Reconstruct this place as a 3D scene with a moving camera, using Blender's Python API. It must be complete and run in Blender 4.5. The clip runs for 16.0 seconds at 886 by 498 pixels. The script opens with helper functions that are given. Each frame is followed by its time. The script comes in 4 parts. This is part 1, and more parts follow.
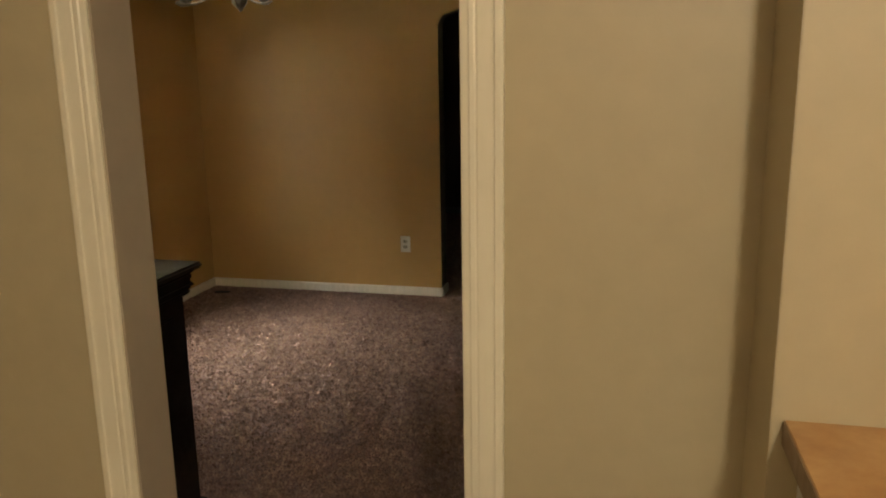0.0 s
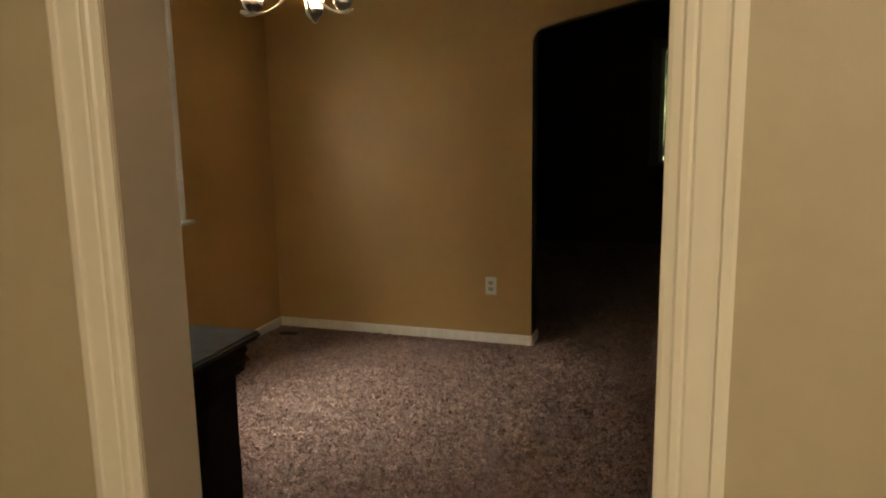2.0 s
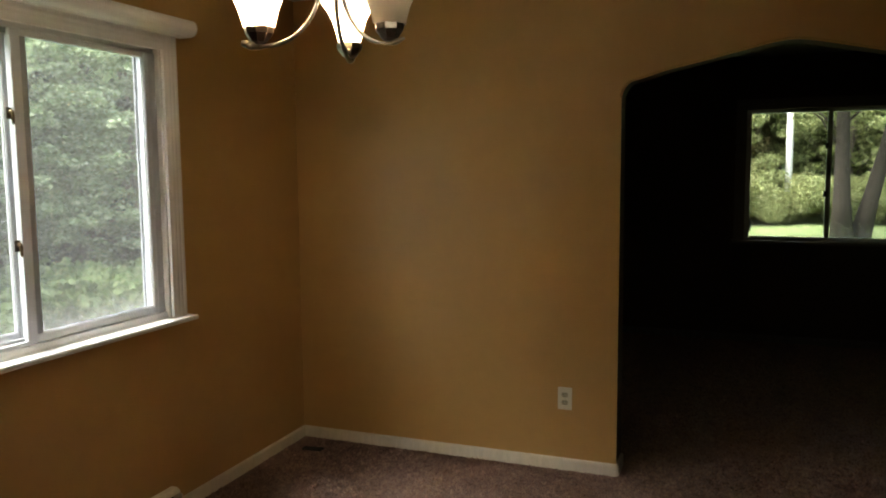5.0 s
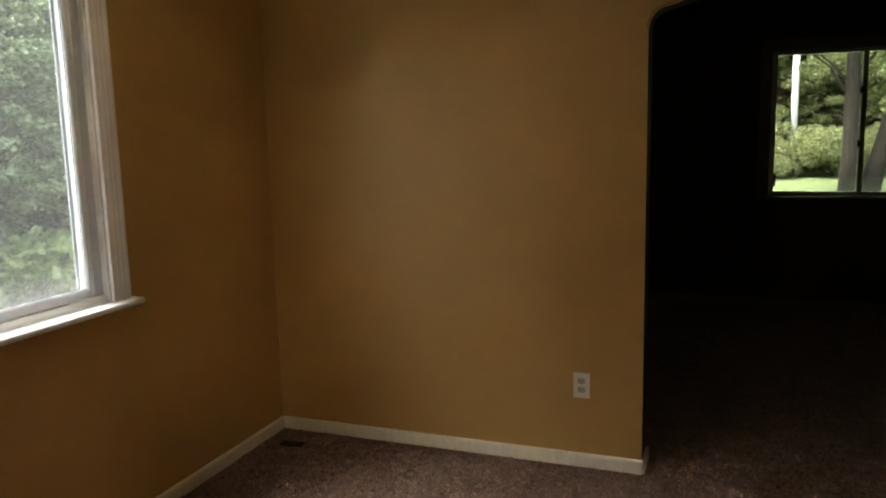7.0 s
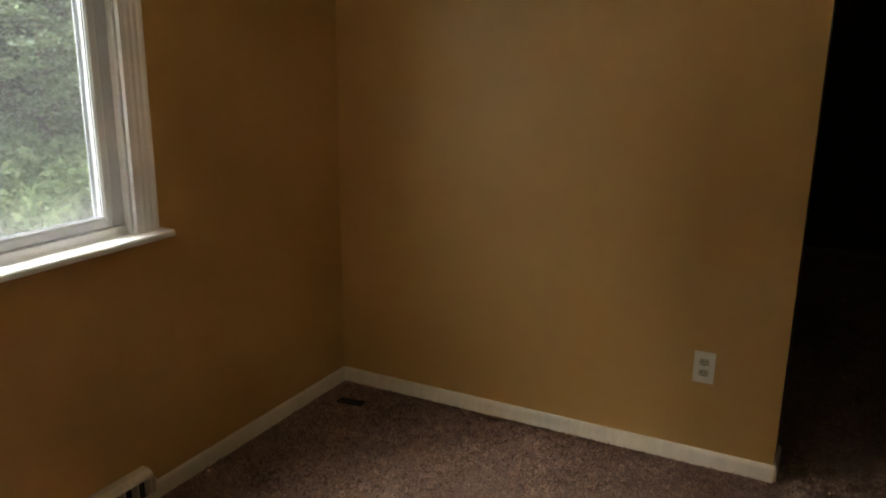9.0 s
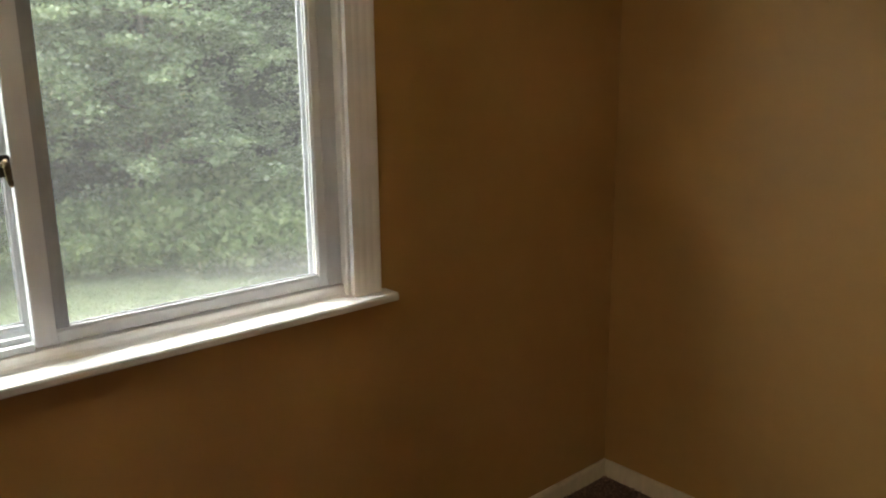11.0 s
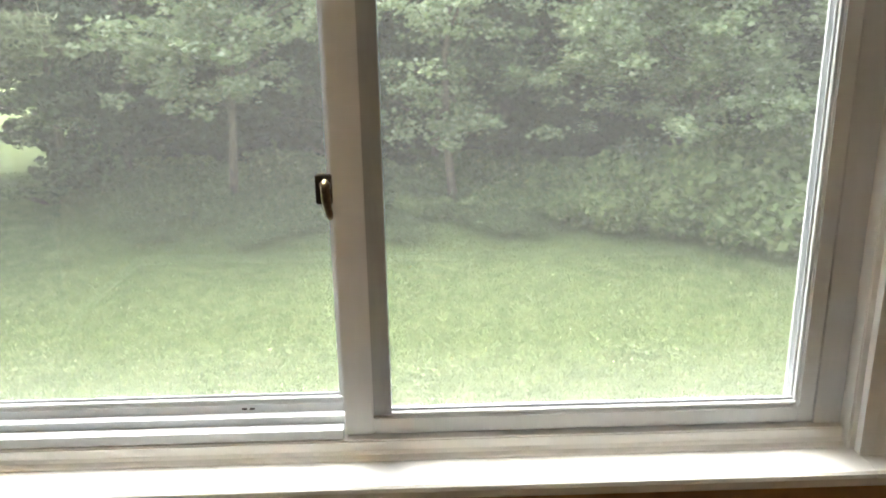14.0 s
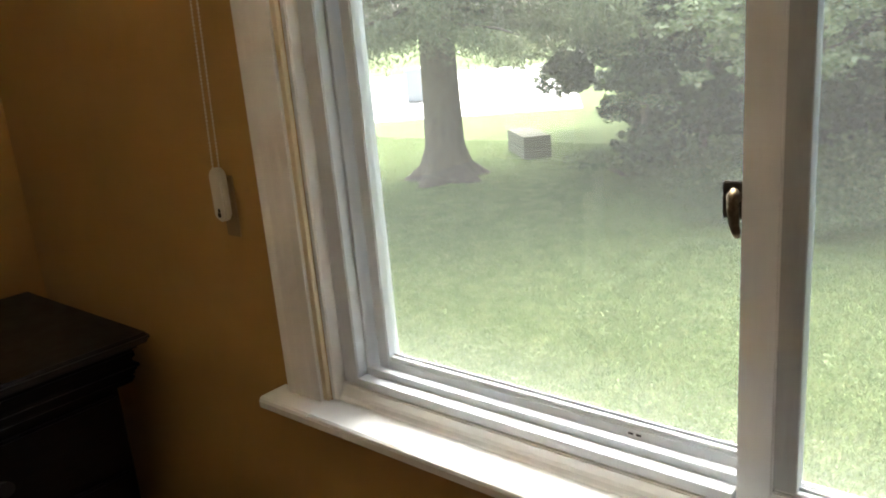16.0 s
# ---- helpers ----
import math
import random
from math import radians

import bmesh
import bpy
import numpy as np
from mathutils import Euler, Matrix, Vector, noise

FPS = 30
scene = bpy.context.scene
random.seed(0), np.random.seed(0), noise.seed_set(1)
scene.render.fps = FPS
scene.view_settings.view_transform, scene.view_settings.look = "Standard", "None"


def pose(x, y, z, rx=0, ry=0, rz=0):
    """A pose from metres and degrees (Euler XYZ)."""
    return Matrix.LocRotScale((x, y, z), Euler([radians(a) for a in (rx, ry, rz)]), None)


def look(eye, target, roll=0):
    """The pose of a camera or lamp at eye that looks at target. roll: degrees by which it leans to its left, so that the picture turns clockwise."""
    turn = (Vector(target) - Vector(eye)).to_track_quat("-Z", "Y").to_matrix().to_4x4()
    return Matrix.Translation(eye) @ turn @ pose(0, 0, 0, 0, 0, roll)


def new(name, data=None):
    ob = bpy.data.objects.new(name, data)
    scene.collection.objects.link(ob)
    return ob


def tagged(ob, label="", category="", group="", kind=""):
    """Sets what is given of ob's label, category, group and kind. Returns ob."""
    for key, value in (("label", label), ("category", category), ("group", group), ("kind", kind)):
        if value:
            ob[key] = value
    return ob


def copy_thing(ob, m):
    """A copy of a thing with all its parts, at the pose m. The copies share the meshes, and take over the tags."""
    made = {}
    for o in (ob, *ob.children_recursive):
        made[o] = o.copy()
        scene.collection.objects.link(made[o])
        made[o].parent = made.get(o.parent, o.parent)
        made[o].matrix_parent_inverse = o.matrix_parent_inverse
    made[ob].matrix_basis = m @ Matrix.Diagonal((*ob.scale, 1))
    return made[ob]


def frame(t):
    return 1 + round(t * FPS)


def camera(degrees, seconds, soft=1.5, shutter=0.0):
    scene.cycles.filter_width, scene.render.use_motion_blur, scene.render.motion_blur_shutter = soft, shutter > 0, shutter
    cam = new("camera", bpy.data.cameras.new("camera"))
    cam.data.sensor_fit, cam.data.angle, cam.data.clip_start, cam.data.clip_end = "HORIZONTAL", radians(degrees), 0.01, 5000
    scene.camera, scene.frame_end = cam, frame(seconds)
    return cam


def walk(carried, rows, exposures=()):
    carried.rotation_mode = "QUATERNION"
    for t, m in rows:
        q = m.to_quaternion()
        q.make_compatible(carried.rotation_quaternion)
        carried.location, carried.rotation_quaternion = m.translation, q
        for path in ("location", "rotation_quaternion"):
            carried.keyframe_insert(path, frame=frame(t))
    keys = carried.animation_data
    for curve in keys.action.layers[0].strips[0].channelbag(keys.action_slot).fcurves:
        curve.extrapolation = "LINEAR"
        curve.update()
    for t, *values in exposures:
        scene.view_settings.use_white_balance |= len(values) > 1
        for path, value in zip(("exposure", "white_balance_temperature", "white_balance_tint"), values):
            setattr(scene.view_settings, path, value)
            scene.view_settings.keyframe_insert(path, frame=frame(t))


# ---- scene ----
cam = camera(59.0, 16.0, soft=1.9)
PATH = [
    (0, (3.039, -5.213, 1.516), (2.584, -3.313, 1.089), -0.9),
    (0.5, (2.984, -5.061, 1.516), (2.431, -3.185, 1.095), -1.0),
    (1, (2.927, -4.93, 1.502), (2.334, -3.062, 1.105), -0.7),
    (1.5, (2.849, -4.8, 1.503), (2.23, -2.937, 1.119), -0.8),
    (2, (2.753, -4.665, 1.515), (2.133, -2.799, 1.146), -0.9),
    (2.5, (2.668, -4.531, 1.526), (2.051, -2.66, 1.18), -1.1),
    (3, (2.601, -4.403, 1.529), (1.968, -2.535, 1.203), -1.4),
    (3.5, (2.538, -4.248, 1.52), (1.856, -2.389, 1.238), -1.3),
    (4, (2.498, -4.079, 1.531), (1.77, -2.23, 1.305), -0.5),
    (4.2, (2.468, -4.031, 1.532), (1.743, -2.179, 1.325), -0.4),
    (6.3, (2.212, -3.448, 1.539), (1.519, -1.586, 1.313), -1.3),
    (6.5, (2.205, -3.409, 1.529), (1.511, -1.549, 1.281), -1.8),
    (7, (2.141, -3.251, 1.495), (1.432, -1.407, 1.184), -1.4),
    (7.5, (2.105, -3.079, 1.47), (1.337, -1.277, 1.067), -0.1),
    (8, (2.06, -2.933, 1.456), (1.239, -1.174, 0.973), 0.4),
    (8.2, (2.026, -2.882, 1.452), (1.19, -1.135, 0.953), 0.4),
    (10.3, (1.639, -2.339, 1.439), (0.48, -0.769, 0.998), -0.9),
    (10.5, (1.606, -2.292, 1.43), (0.37, -0.78, 1.0), -1.4),
    (11, (1.57, -2.135, 1.437), (0.102, -0.853, 0.989), -0.6),
    (11.5, (1.533, -1.955, 1.411), (-0.13, -0.937, 0.965), -0.5),
    (12, (1.451, -1.854, 1.401), (-0.3, -1.005, 0.938), -1.1),
    (12.5, (1.325, -1.808, 1.415), (-0.464, -1.066, 0.919), -0.2),
    (13, (1.217, -1.721, 1.395), (-0.662, -1.199, 0.951), 0.7),
    (13.5, (1.107, -1.677, 1.411), (-0.823, -1.389, 0.969), 0.3),
    (14, (0.968, -1.668, 1.48), (-0.951, -1.625, 0.919), -1.0),
    (14.5, (0.866, -1.589, 1.468), (-1.004, -2.012, 0.902), -2.3),
    (15, (0.795, -1.566, 1.46), (-0.955, -2.331, 0.868), -2.8),
    (15.5, (0.768, -1.537, 1.455), (-0.86, -2.561, 0.907), -3.3),
    (16, (0.77, -1.508, 1.471), (-0.682, -2.772, 0.928), -5.0),
]
EXPOSURE = [(0, 3.73), (2.5, 3.74), (4.0, 3.68), (6.5, 3.60), (8.0, 3.48), (10.5, 3.54), (12.5, 3.62), (14.0, 3.66), (16.0, 3.62)]
walk(cam, [(t, look(eye, target, roll)) for t, eye, target, roll in PATH], EXPOSURE)

# ---------------- world and light ----------------
SUN_EL, SUN_AZ = 56.0, 243.0          # degrees: height, compass bearing (north is +y)
world = bpy.data.worlds.new("world")
scene.world = world
world.use_nodes = True
wn, wl = world.node_tree.nodes, world.node_tree.links
sky = wn.new("ShaderNodeTexSky")
sky.sky_type = "NISHITA"
sky.sun_disc = False
sky.sun_elevation = radians(SUN_EL)
sky.sun_rotation = radians(SUN_AZ)
sky.air_density, sky.dust_density, sky.ozone_density = 1.0, 4.0, 1.0
haze = wn.new("ShaderNodeHueSaturation")
haze.inputs["Saturation"].default_value = 0.45
wl.new(sky.outputs["Color"], haze.inputs["Color"])
wl.new(haze.outputs["Color"], wn["Background"].inputs["Color"])
wn["Background"].inputs["Strength"].default_value = 0.15

sun = new("sun", bpy.data.lights.new("sun", "SUN"))
sun.data.energy, sun.data.angle, sun.data.color = 1.5, radians(42.0), (1.0, 0.94, 0.86)
sv = Vector((math.sin(radians(SUN_AZ)) * math.cos(radians(SUN_EL)), math.cos(radians(SUN_AZ)) * math.cos(radians(SUN_EL)), math.sin(radians(SUN_EL))))
sun.matrix_world = look(sv * 40, (0, 0, 0))

kitchen_bulb = new("kitchen_light", bpy.data.lights.new("kitchen_light", "POINT"))
kitchen_bulb.data.energy, kitchen_bulb.data.color, kitchen_bulb.data.shadow_soft_size = 6.0, (1.0, 0.86, 0.64), 0.09
kitchen_bulb.location = (3.62, -6.15, 2.18)

BULB_POWER, BULB_COLOR = 0.72, (1.0, 0.85, 0.64)

# ---------------- materials ----------------


def mat(name, rough=0.6, metallic=0.0, spec=0.5):
    m = bpy.data.materials.new(name)
    m.use_nodes = True
    b = m.node_tree.nodes["Principled BSDF"]
    b.inputs["Roughness"].default_value = rough
    b.inputs["Metallic"].default_value = metallic
    b.inputs["Specular IOR Level"].default_value = spec
    return m, m.node_tree.nodes, m.node_tree.links, b


def coords(n, l, scale=(1, 1, 1)):
    tc, mp = n.new("ShaderNodeTexCoord"), n.new("ShaderNodeMapping")
    mp.inputs["Scale"].default_value = scale
    l.new(tc.outputs["Object"], mp.inputs["Vector"])
    return mp.outputs["Vector"]


def noise_of(n, l, vec, scale, detail=4.0, rough=0.6):
    t = n.new("ShaderNodeTexNoise")
    t.inputs["Scale"].default_value, t.inputs["Detail"].default_value, t.inputs["Roughness"].default_value = scale, detail, rough
    l.new(vec, t.inputs["Vector"])
    return t.outputs["Fac"]


def ramp(n, l, fac, stops):
    r = n.new("ShaderNodeValToRGB")
    while len(r.color_ramp.elements) < len(stops):
        r.color_ramp.elements.new(0.5)
    for e, (p, c) in zip(r.color_ramp.elements, stops):
        e.position, e.color = p, (*c, 1)
    l.new(fac, r.inputs["Fac"])
    return r.outputs["Color"]


def mixed(n, l, fac, a, b, mode="MIX"):
    x = n.new("ShaderNodeMix")
    x.data_type, x.blend_type = "RGBA", mode
    for s, v in ((x.inputs["Factor"], fac), (x.inputs["A"], a), (x.inputs["B"], b)):
        if isinstance(v, (int, float)):
            s.default_value = v
        elif isinstance(v, tuple):
            s.default_value = (*v, 1)
        else:
            l.new(v, s)
    return x.outputs["Result"]


def bump(n, l, b, height, strength=0.2, dist=0.002, chain=None):
    k = n.new("ShaderNodeBump")
    k.inputs["Strength"].default_value, k.inputs["Distance"].default_value = strength, dist
    l.new(height, k.inputs["Height"])
    if chain:
        l.new(chain, k.inputs["Normal"])
    l.new(k.outputs["Normal"], b.inputs["Normal"])
    return k.outputs["Normal"]


def paint(name, a, c, rough=0.55, relief=0.25, big=1.3, fine=160.0):
    m, n, l, b = mat(name, rough)
    v = coords(n, l)
    f1, f2 = noise_of(n, l, v, big, 3), noise_of(n, l, v, 14.0, 5)
    col = mixed(n, l, f1, a, c)
    col = mixed(n, l, 0.12, col, ramp(n, l, f2, [(0.3, (0.5, 0.5, 0.5)), (0.7, (0.75, 0.75, 0.75))]), "OVERLAY")
    l.new(col, b.inputs["Base Color"])
    k = bump(n, l, b, noise_of(n, l, v, fine, 3), relief, 0.0012)
    bump(n, l, b, noise_of(n, l, v, 9.0, 2), 0.12, 0.004, k)
    return m


def streaked(name, a, c, rough=0.35, scale=(8, 8, 1.5), relief=0.15):
    m, n, l, b = mat(name, rough)
    v = coords(n, l, scale)
    f = noise_of(n, l, v, 6.0, 6)
    l.new(ramp(n, l, f, [(0.35, a), (0.65, c)]), b.inputs["Base Color"])
    r = n.new("ShaderNodeMapRange")
    r.inputs["To Min"].default_value, r.inputs["To Max"].default_value = rough * 0.75, min(1, rough * 1.3)
    l.new(noise_of(n, l, coords(n, l), 25.0, 4), r.inputs["Value"])
    l.new(r.outputs["Result"], b.inputs["Roughness"])
    bump(n, l, b, f, relief, 0.001)
    return m


AMBER = paint("amber_wall_paint", (0.386, 0.2225, 0.065), (0.430, 0.251, 0.078), 0.5)
TAN = paint("tan_kitchen_paint", (0.47, 0.395, 0.255), (0.51, 0.43, 0.28), 0.5)
JAMB = paint("beige_jamb_paint", (0.48, 0.40, 0.30), (0.51, 0.425, 0.32), 0.45, 0.15)
# Living room paint darkened to stand for the room's deep shade.
DUSK = paint("shade_dark_living_room_paint", (0.068, 0.052, 0.030), (0.085, 0.064, 0.038), 0.75)
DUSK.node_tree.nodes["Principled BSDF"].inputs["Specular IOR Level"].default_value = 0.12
CEIL = paint("white_ceiling_paint", (0.74, 0.72, 0.68), (0.80, 0.78, 0.74), 0.8, 0.5, fine=60.0)
TRIM = streaked("cream_trim_paint", (0.82, 0.755, 0.595), (0.85, 0.785, 0.625), 0.36, relief=0.06)
WHITE = streaked("white_trim_paint", (0.73, 0.725, 0.71), (0.755, 0.75, 0.735), 0.45, relief=0.02)
# Trim colour darkened for the backlit shade on the living room woodwork.
DIMTRIM = streaked("shade_dark_trim_paint", (0.11, 0.10, 0.08), (0.15, 0.135, 0.11), 0.4)
VINYL = streaked("white_window_vinyl", (0.63, 0.655, 0.68), (0.66, 0.685, 0.71), 0.38, relief=0.02)
GREY = streaked("grey_track_vinyl", (0.30, 0.32, 0.345), (0.36, 0.38, 0.405), 0.4, relief=0.03)
# Window vinyl greyed in its colour for the shade on tracks and jambs.
TRACK = streaked("shade_greyed_window_vinyl", (0.55, 0.575, 0.605), (0.59, 0.615, 0.645), 0.6, relief=0.03)
CREAM = streaked("cream_enamel", (0.60, 0.54, 0.42), (0.68, 0.61, 0.48), 0.4)
SHADEM = streaked("white_roller_fabric", (0.72, 0.69, 0.64), (0.80, 0.77, 0.72), 0.7, (40, 2, 40), 0.3)
DARKTOP = streaked("espresso_top_wood", (0.004, 0.0025, 0.002), (0.011, 0.006, 0.004), 0.42, (3, 20, 20), 0.2)
BLACKWOOD = streaked("espresso_wood", (0.0025, 0.0018, 0.0014), (0.007, 0.004, 0.003), 0.5, (3, 20, 20), 0.2)
BLACKWOOD.node_tree.nodes["Principled BSDF"].inputs["Specular IOR Level"].default_value = 0.16
DARK = streaked("black_void_metal", (0.010, 0.009, 0.008), (0.02, 0.018, 0.015), 0.7)
PLATE = streaked("almond_plastic", (0.60, 0.56, 0.46), (0.66, 0.62, 0.52), 0.35, relief=0.03)
SOCKET = streaked("tan_plastic", (0.33, 0.30, 0.23), (0.38, 0.35, 0.27), 0.4, relief=0.03)
LAMINATE, _n, _l, _b = mat("tan_marbled_laminate", 0.32)
_v = coords(_n, _l)
_f = noise_of(_n, _l, _v, 6.0, 8, 0.65)
_l.new(ramp(_n, _l, _f, [(0.30, (0.36, 0.17, 0.055)), (0.5, (0.50, 0.27, 0.10)), (0.72, (0.60, 0.36, 0.15))]), _b.inputs["Base Color"])
BROWNEDGE = streaked("brown_laminate_edge", (0.20, 0.12, 0.06), (0.26, 0.16, 0.08), 0.4)
NICKEL, _n, _l, _b = mat("antique_nickel", 0.28, 1.0)
_l.new(ramp(_n, _l, noise_of(_n, _l, coords(_n, _l), 40.0, 4), [(0.3, (0.22, 0.20, 0.17)), (0.7, (0.40, 0.37, 0.32))]), _b.inputs["Base Color"])
BRASS, _n, _l, _b = mat("tarnished_brass", 0.42, 1.0)
_l.new(ramp(_n, _l, noise_of(_n, _l, coords(_n, _l), 90.0, 4), [(0.3, (0.09, 0.066, 0.04)), (0.7, (0.27, 0.20, 0.125))]), _b.inputs["Base Color"])

BRASS_DARK = streaked("dark_bronze", (0.035, 0.026, 0.018), (0.08, 0.06, 0.04), 0.4, relief=0.1)

# carpet backing and pile
CARPET, _n, _l, _b = mat("mauve_brown_carpet", 0.95, spec=0.1)
_v = coords(_n, _l)
_c = ramp(_n, _l, noise_of(_n, _l, _v, 95.0, 3, 0.7), [(0.30, (0.11, 0.070, 0.056)), (0.50, (0.22, 0.148, 0.12)), (0.70, (0.34, 0.24, 0.20))])
_l.new(mixed(_n, _l, noise_of(_n, _l, _v, 1.6, 3), mixed(_n, _l, 1.0, _c, (0.82, 0.80, 0.78), "MULTIPLY"), _c), _b.inputs["Base Color"])
bump(_n, _l, _b, noise_of(_n, _l, _v, 120.0, 4), 0.9, 0.01)
PILE, _n, _l, _b = mat("mauve_brown_carpet_pile", 0.9, spec=0.15)
_g = _n.new("ShaderNodeNewGeometry")
_c = ramp(_n, _l, _g.outputs["Random Per Island"], [(0.0, (0.21, 0.130, 0.096)), (0.3, (0.31, 0.198, 0.148)), (0.7, (0.38, 0.253, 0.193)), (1.0, (0.40, 0.275, 0.21))])
_v = coords(_n, _l)
_c = mixed(_n, _l, noise_of(_n, _l, _v, 1.4, 3), mixed(_n, _l, 1.0, _c, (0.82, 0.80, 0.79), "MULTIPLY"), _c)
# Shading between tufts and footprint marks are put into the colour as noise.
_l.new(mixed(_n, _l, 1.0, ramp(_n, _l, noise_of(_n, _l, _v, 30.0, 3), [(0.38, (0.60, 0.58, 0.58)), (0.60, (1.05, 1.04, 1.04))]), mixed(_n, _l, 1.0, ramp(_n, _l, noise_of(_n, _l, _v, 9.0, 3), [(0.36, (0.82, 0.81, 0.81)), (0.58, (1.05, 1.05, 1.05))]), _c, "MULTIPLY"), "MULTIPLY"), _b.inputs["Base Color"])

KFLOOR = streaked("beige_vinyl_floor", (0.36, 0.30, 0.22), (0.44, 0.37, 0.28), 0.35, (3, 3, 3), 0.1)


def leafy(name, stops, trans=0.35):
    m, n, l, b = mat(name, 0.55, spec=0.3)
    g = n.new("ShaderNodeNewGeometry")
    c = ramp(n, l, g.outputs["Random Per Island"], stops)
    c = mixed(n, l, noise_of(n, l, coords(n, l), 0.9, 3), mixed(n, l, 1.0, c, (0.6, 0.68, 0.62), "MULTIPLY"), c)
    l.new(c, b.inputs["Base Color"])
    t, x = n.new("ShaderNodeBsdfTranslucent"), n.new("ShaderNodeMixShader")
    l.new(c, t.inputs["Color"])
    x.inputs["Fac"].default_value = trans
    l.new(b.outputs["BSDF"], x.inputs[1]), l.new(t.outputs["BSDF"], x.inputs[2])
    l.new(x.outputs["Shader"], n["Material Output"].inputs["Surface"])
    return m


# Leaves behind the wood's edge coloured darker, standing for shade among the trees.
LEAF = leafy("shade_toned_maple_leaf", [(0.0, (0.025, 0.038, 0.020)), (0.45, (0.050, 0.070, 0.036)), (0.85, (0.09, 0.12, 0.062)), (1.0, (0.15, 0.18, 0.11))], 0.25)
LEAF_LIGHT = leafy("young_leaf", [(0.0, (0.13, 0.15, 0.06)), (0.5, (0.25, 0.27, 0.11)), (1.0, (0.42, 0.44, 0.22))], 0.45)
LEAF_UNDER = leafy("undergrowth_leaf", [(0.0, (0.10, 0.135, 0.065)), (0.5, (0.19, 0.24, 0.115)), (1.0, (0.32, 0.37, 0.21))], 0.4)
# Paler leaf copy, with sunlight on the canopy put into its colour.
LEAF_MID = leafy("sun_toned_canopy_leaf", [(0.0, (0.13, 0.155, 0.065)), (0.5, (0.23, 0.26, 0.105)), (1.0, (0.36, 0.38, 0.18))], 0.5)
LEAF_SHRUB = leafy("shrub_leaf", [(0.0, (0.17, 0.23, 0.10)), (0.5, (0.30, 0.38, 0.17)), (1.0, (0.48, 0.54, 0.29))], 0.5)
# Dark leaf copy, with the deep wood's shade put into its colour.
LEAF_FAR = leafy("shade_toned_leaf", [(0.0, (0.030, 0.042, 0.026)), (0.8, (0.070, 0.090, 0.055)), (1.0, (0.13, 0.155, 0.10))], 0.25)
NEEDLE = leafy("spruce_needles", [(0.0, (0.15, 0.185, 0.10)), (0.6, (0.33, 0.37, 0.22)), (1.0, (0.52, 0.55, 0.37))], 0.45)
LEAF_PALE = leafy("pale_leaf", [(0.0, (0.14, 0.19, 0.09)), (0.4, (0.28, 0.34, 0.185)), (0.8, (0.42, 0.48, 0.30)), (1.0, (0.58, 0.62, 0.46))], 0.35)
BLADE, _n, _l, _b = mat("grass_blade", 0.6, spec=0.25)
_g, _v = _n.new("ShaderNodeNewGeometry"), coords(_n, _l)
_c = ramp(_n, _l, _g.outputs["Random Per Island"], [(0.0, (0.205, 0.262, 0.130)), (0.7, (0.245, 0.298, 0.152)), (1.0, (0.33, 0.36, 0.215))])
_c = mixed(_n, _l, ramp(_n, _l, noise_of(_n, _l, _v, 6.5, 4, 0.65), [(0.38, (0, 0, 0)), (0.62, (1, 1, 1))]), mixed(_n, _l, 1.0, _c, (0.74, 0.82, 0.72), "MULTIPLY"), mixed(_n, _l, 1.0, _c, (1.12, 1.08, 1.05), "MULTIPLY"))
_l.new(mixed(_n, _l, noise_of(_n, _l, _v, 0.8, 3), _c, mixed(_n, _l, 1.0, _c, (0.85, 0.90, 0.84), "MULTIPLY")), _b.inputs["Base Color"])
_t, _x = _n.new("ShaderNodeBsdfTranslucent"), _n.new("ShaderNodeMixShader")
_l.new(_b.inputs["Base Color"].links[0].from_socket, _t.inputs["Color"])
_x.inputs["Fac"].default_value = 0.5
_l.new(_b.outputs["BSDF"], _x.inputs[1]), _l.new(_t.outputs["BSDF"], _x.inputs[2])
_l.new(_x.outputs["Shader"], _n["Material Output"].inputs["Surface"])
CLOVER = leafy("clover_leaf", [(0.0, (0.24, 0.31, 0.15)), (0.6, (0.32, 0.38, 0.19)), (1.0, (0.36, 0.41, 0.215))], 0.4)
LAWN, _n, _l, _b = mat("lawn", 0.9, spec=0.1)
_v = coords(_n, _l)
_c = ramp(_n, _l, noise_of(_n, _l, _v, 9.0, 6, 0.7), [(0.3, (0.12, 0.165, 0.065)), (0.55, (0.17, 0.215, 0.09)), (0.75, (0.24, 0.27, 0.14))])
_l.new(mixed(_n, _l, noise_of(_n, _l, _v, 0.5, 3), _c, mixed(_n, _l, 1.0, _c, (0.75, 0.8, 0.7), "MULTIPLY")), _b.inputs["Base Color"])
bump(_n, _l, _b, noise_of(_n, _l, _v, 40.0, 4), 1.0, 0.04)


def bark(name, a, c):
    m, n, l, b = mat(name, 0.9, spec=0.15)
    f = noise_of(n, l, coords(n, l, (1, 1, 0.22)), 22.0, 6, 0.7)
    l.new(ramp(n, l, f, [(0.35, a), (0.65, c)]), b.inputs["Base Color"])
    bump(n, l, b, f, 0.9, 0.03)
    return m


BARK = bark("grey_brown_bark", (0.08, 0.070, 0.060), (0.18, 0.155, 0.13))
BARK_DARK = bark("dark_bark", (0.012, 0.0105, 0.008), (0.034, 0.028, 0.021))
BARK_PALE = bark("pale_bark", (0.10, 0.085, 0.068), (0.22, 0.19, 0.155))
WHITEPOST = streaked("white_post_paint", (0.72, 0.72, 0.70), (0.80, 0.80, 0.78), 0.5)
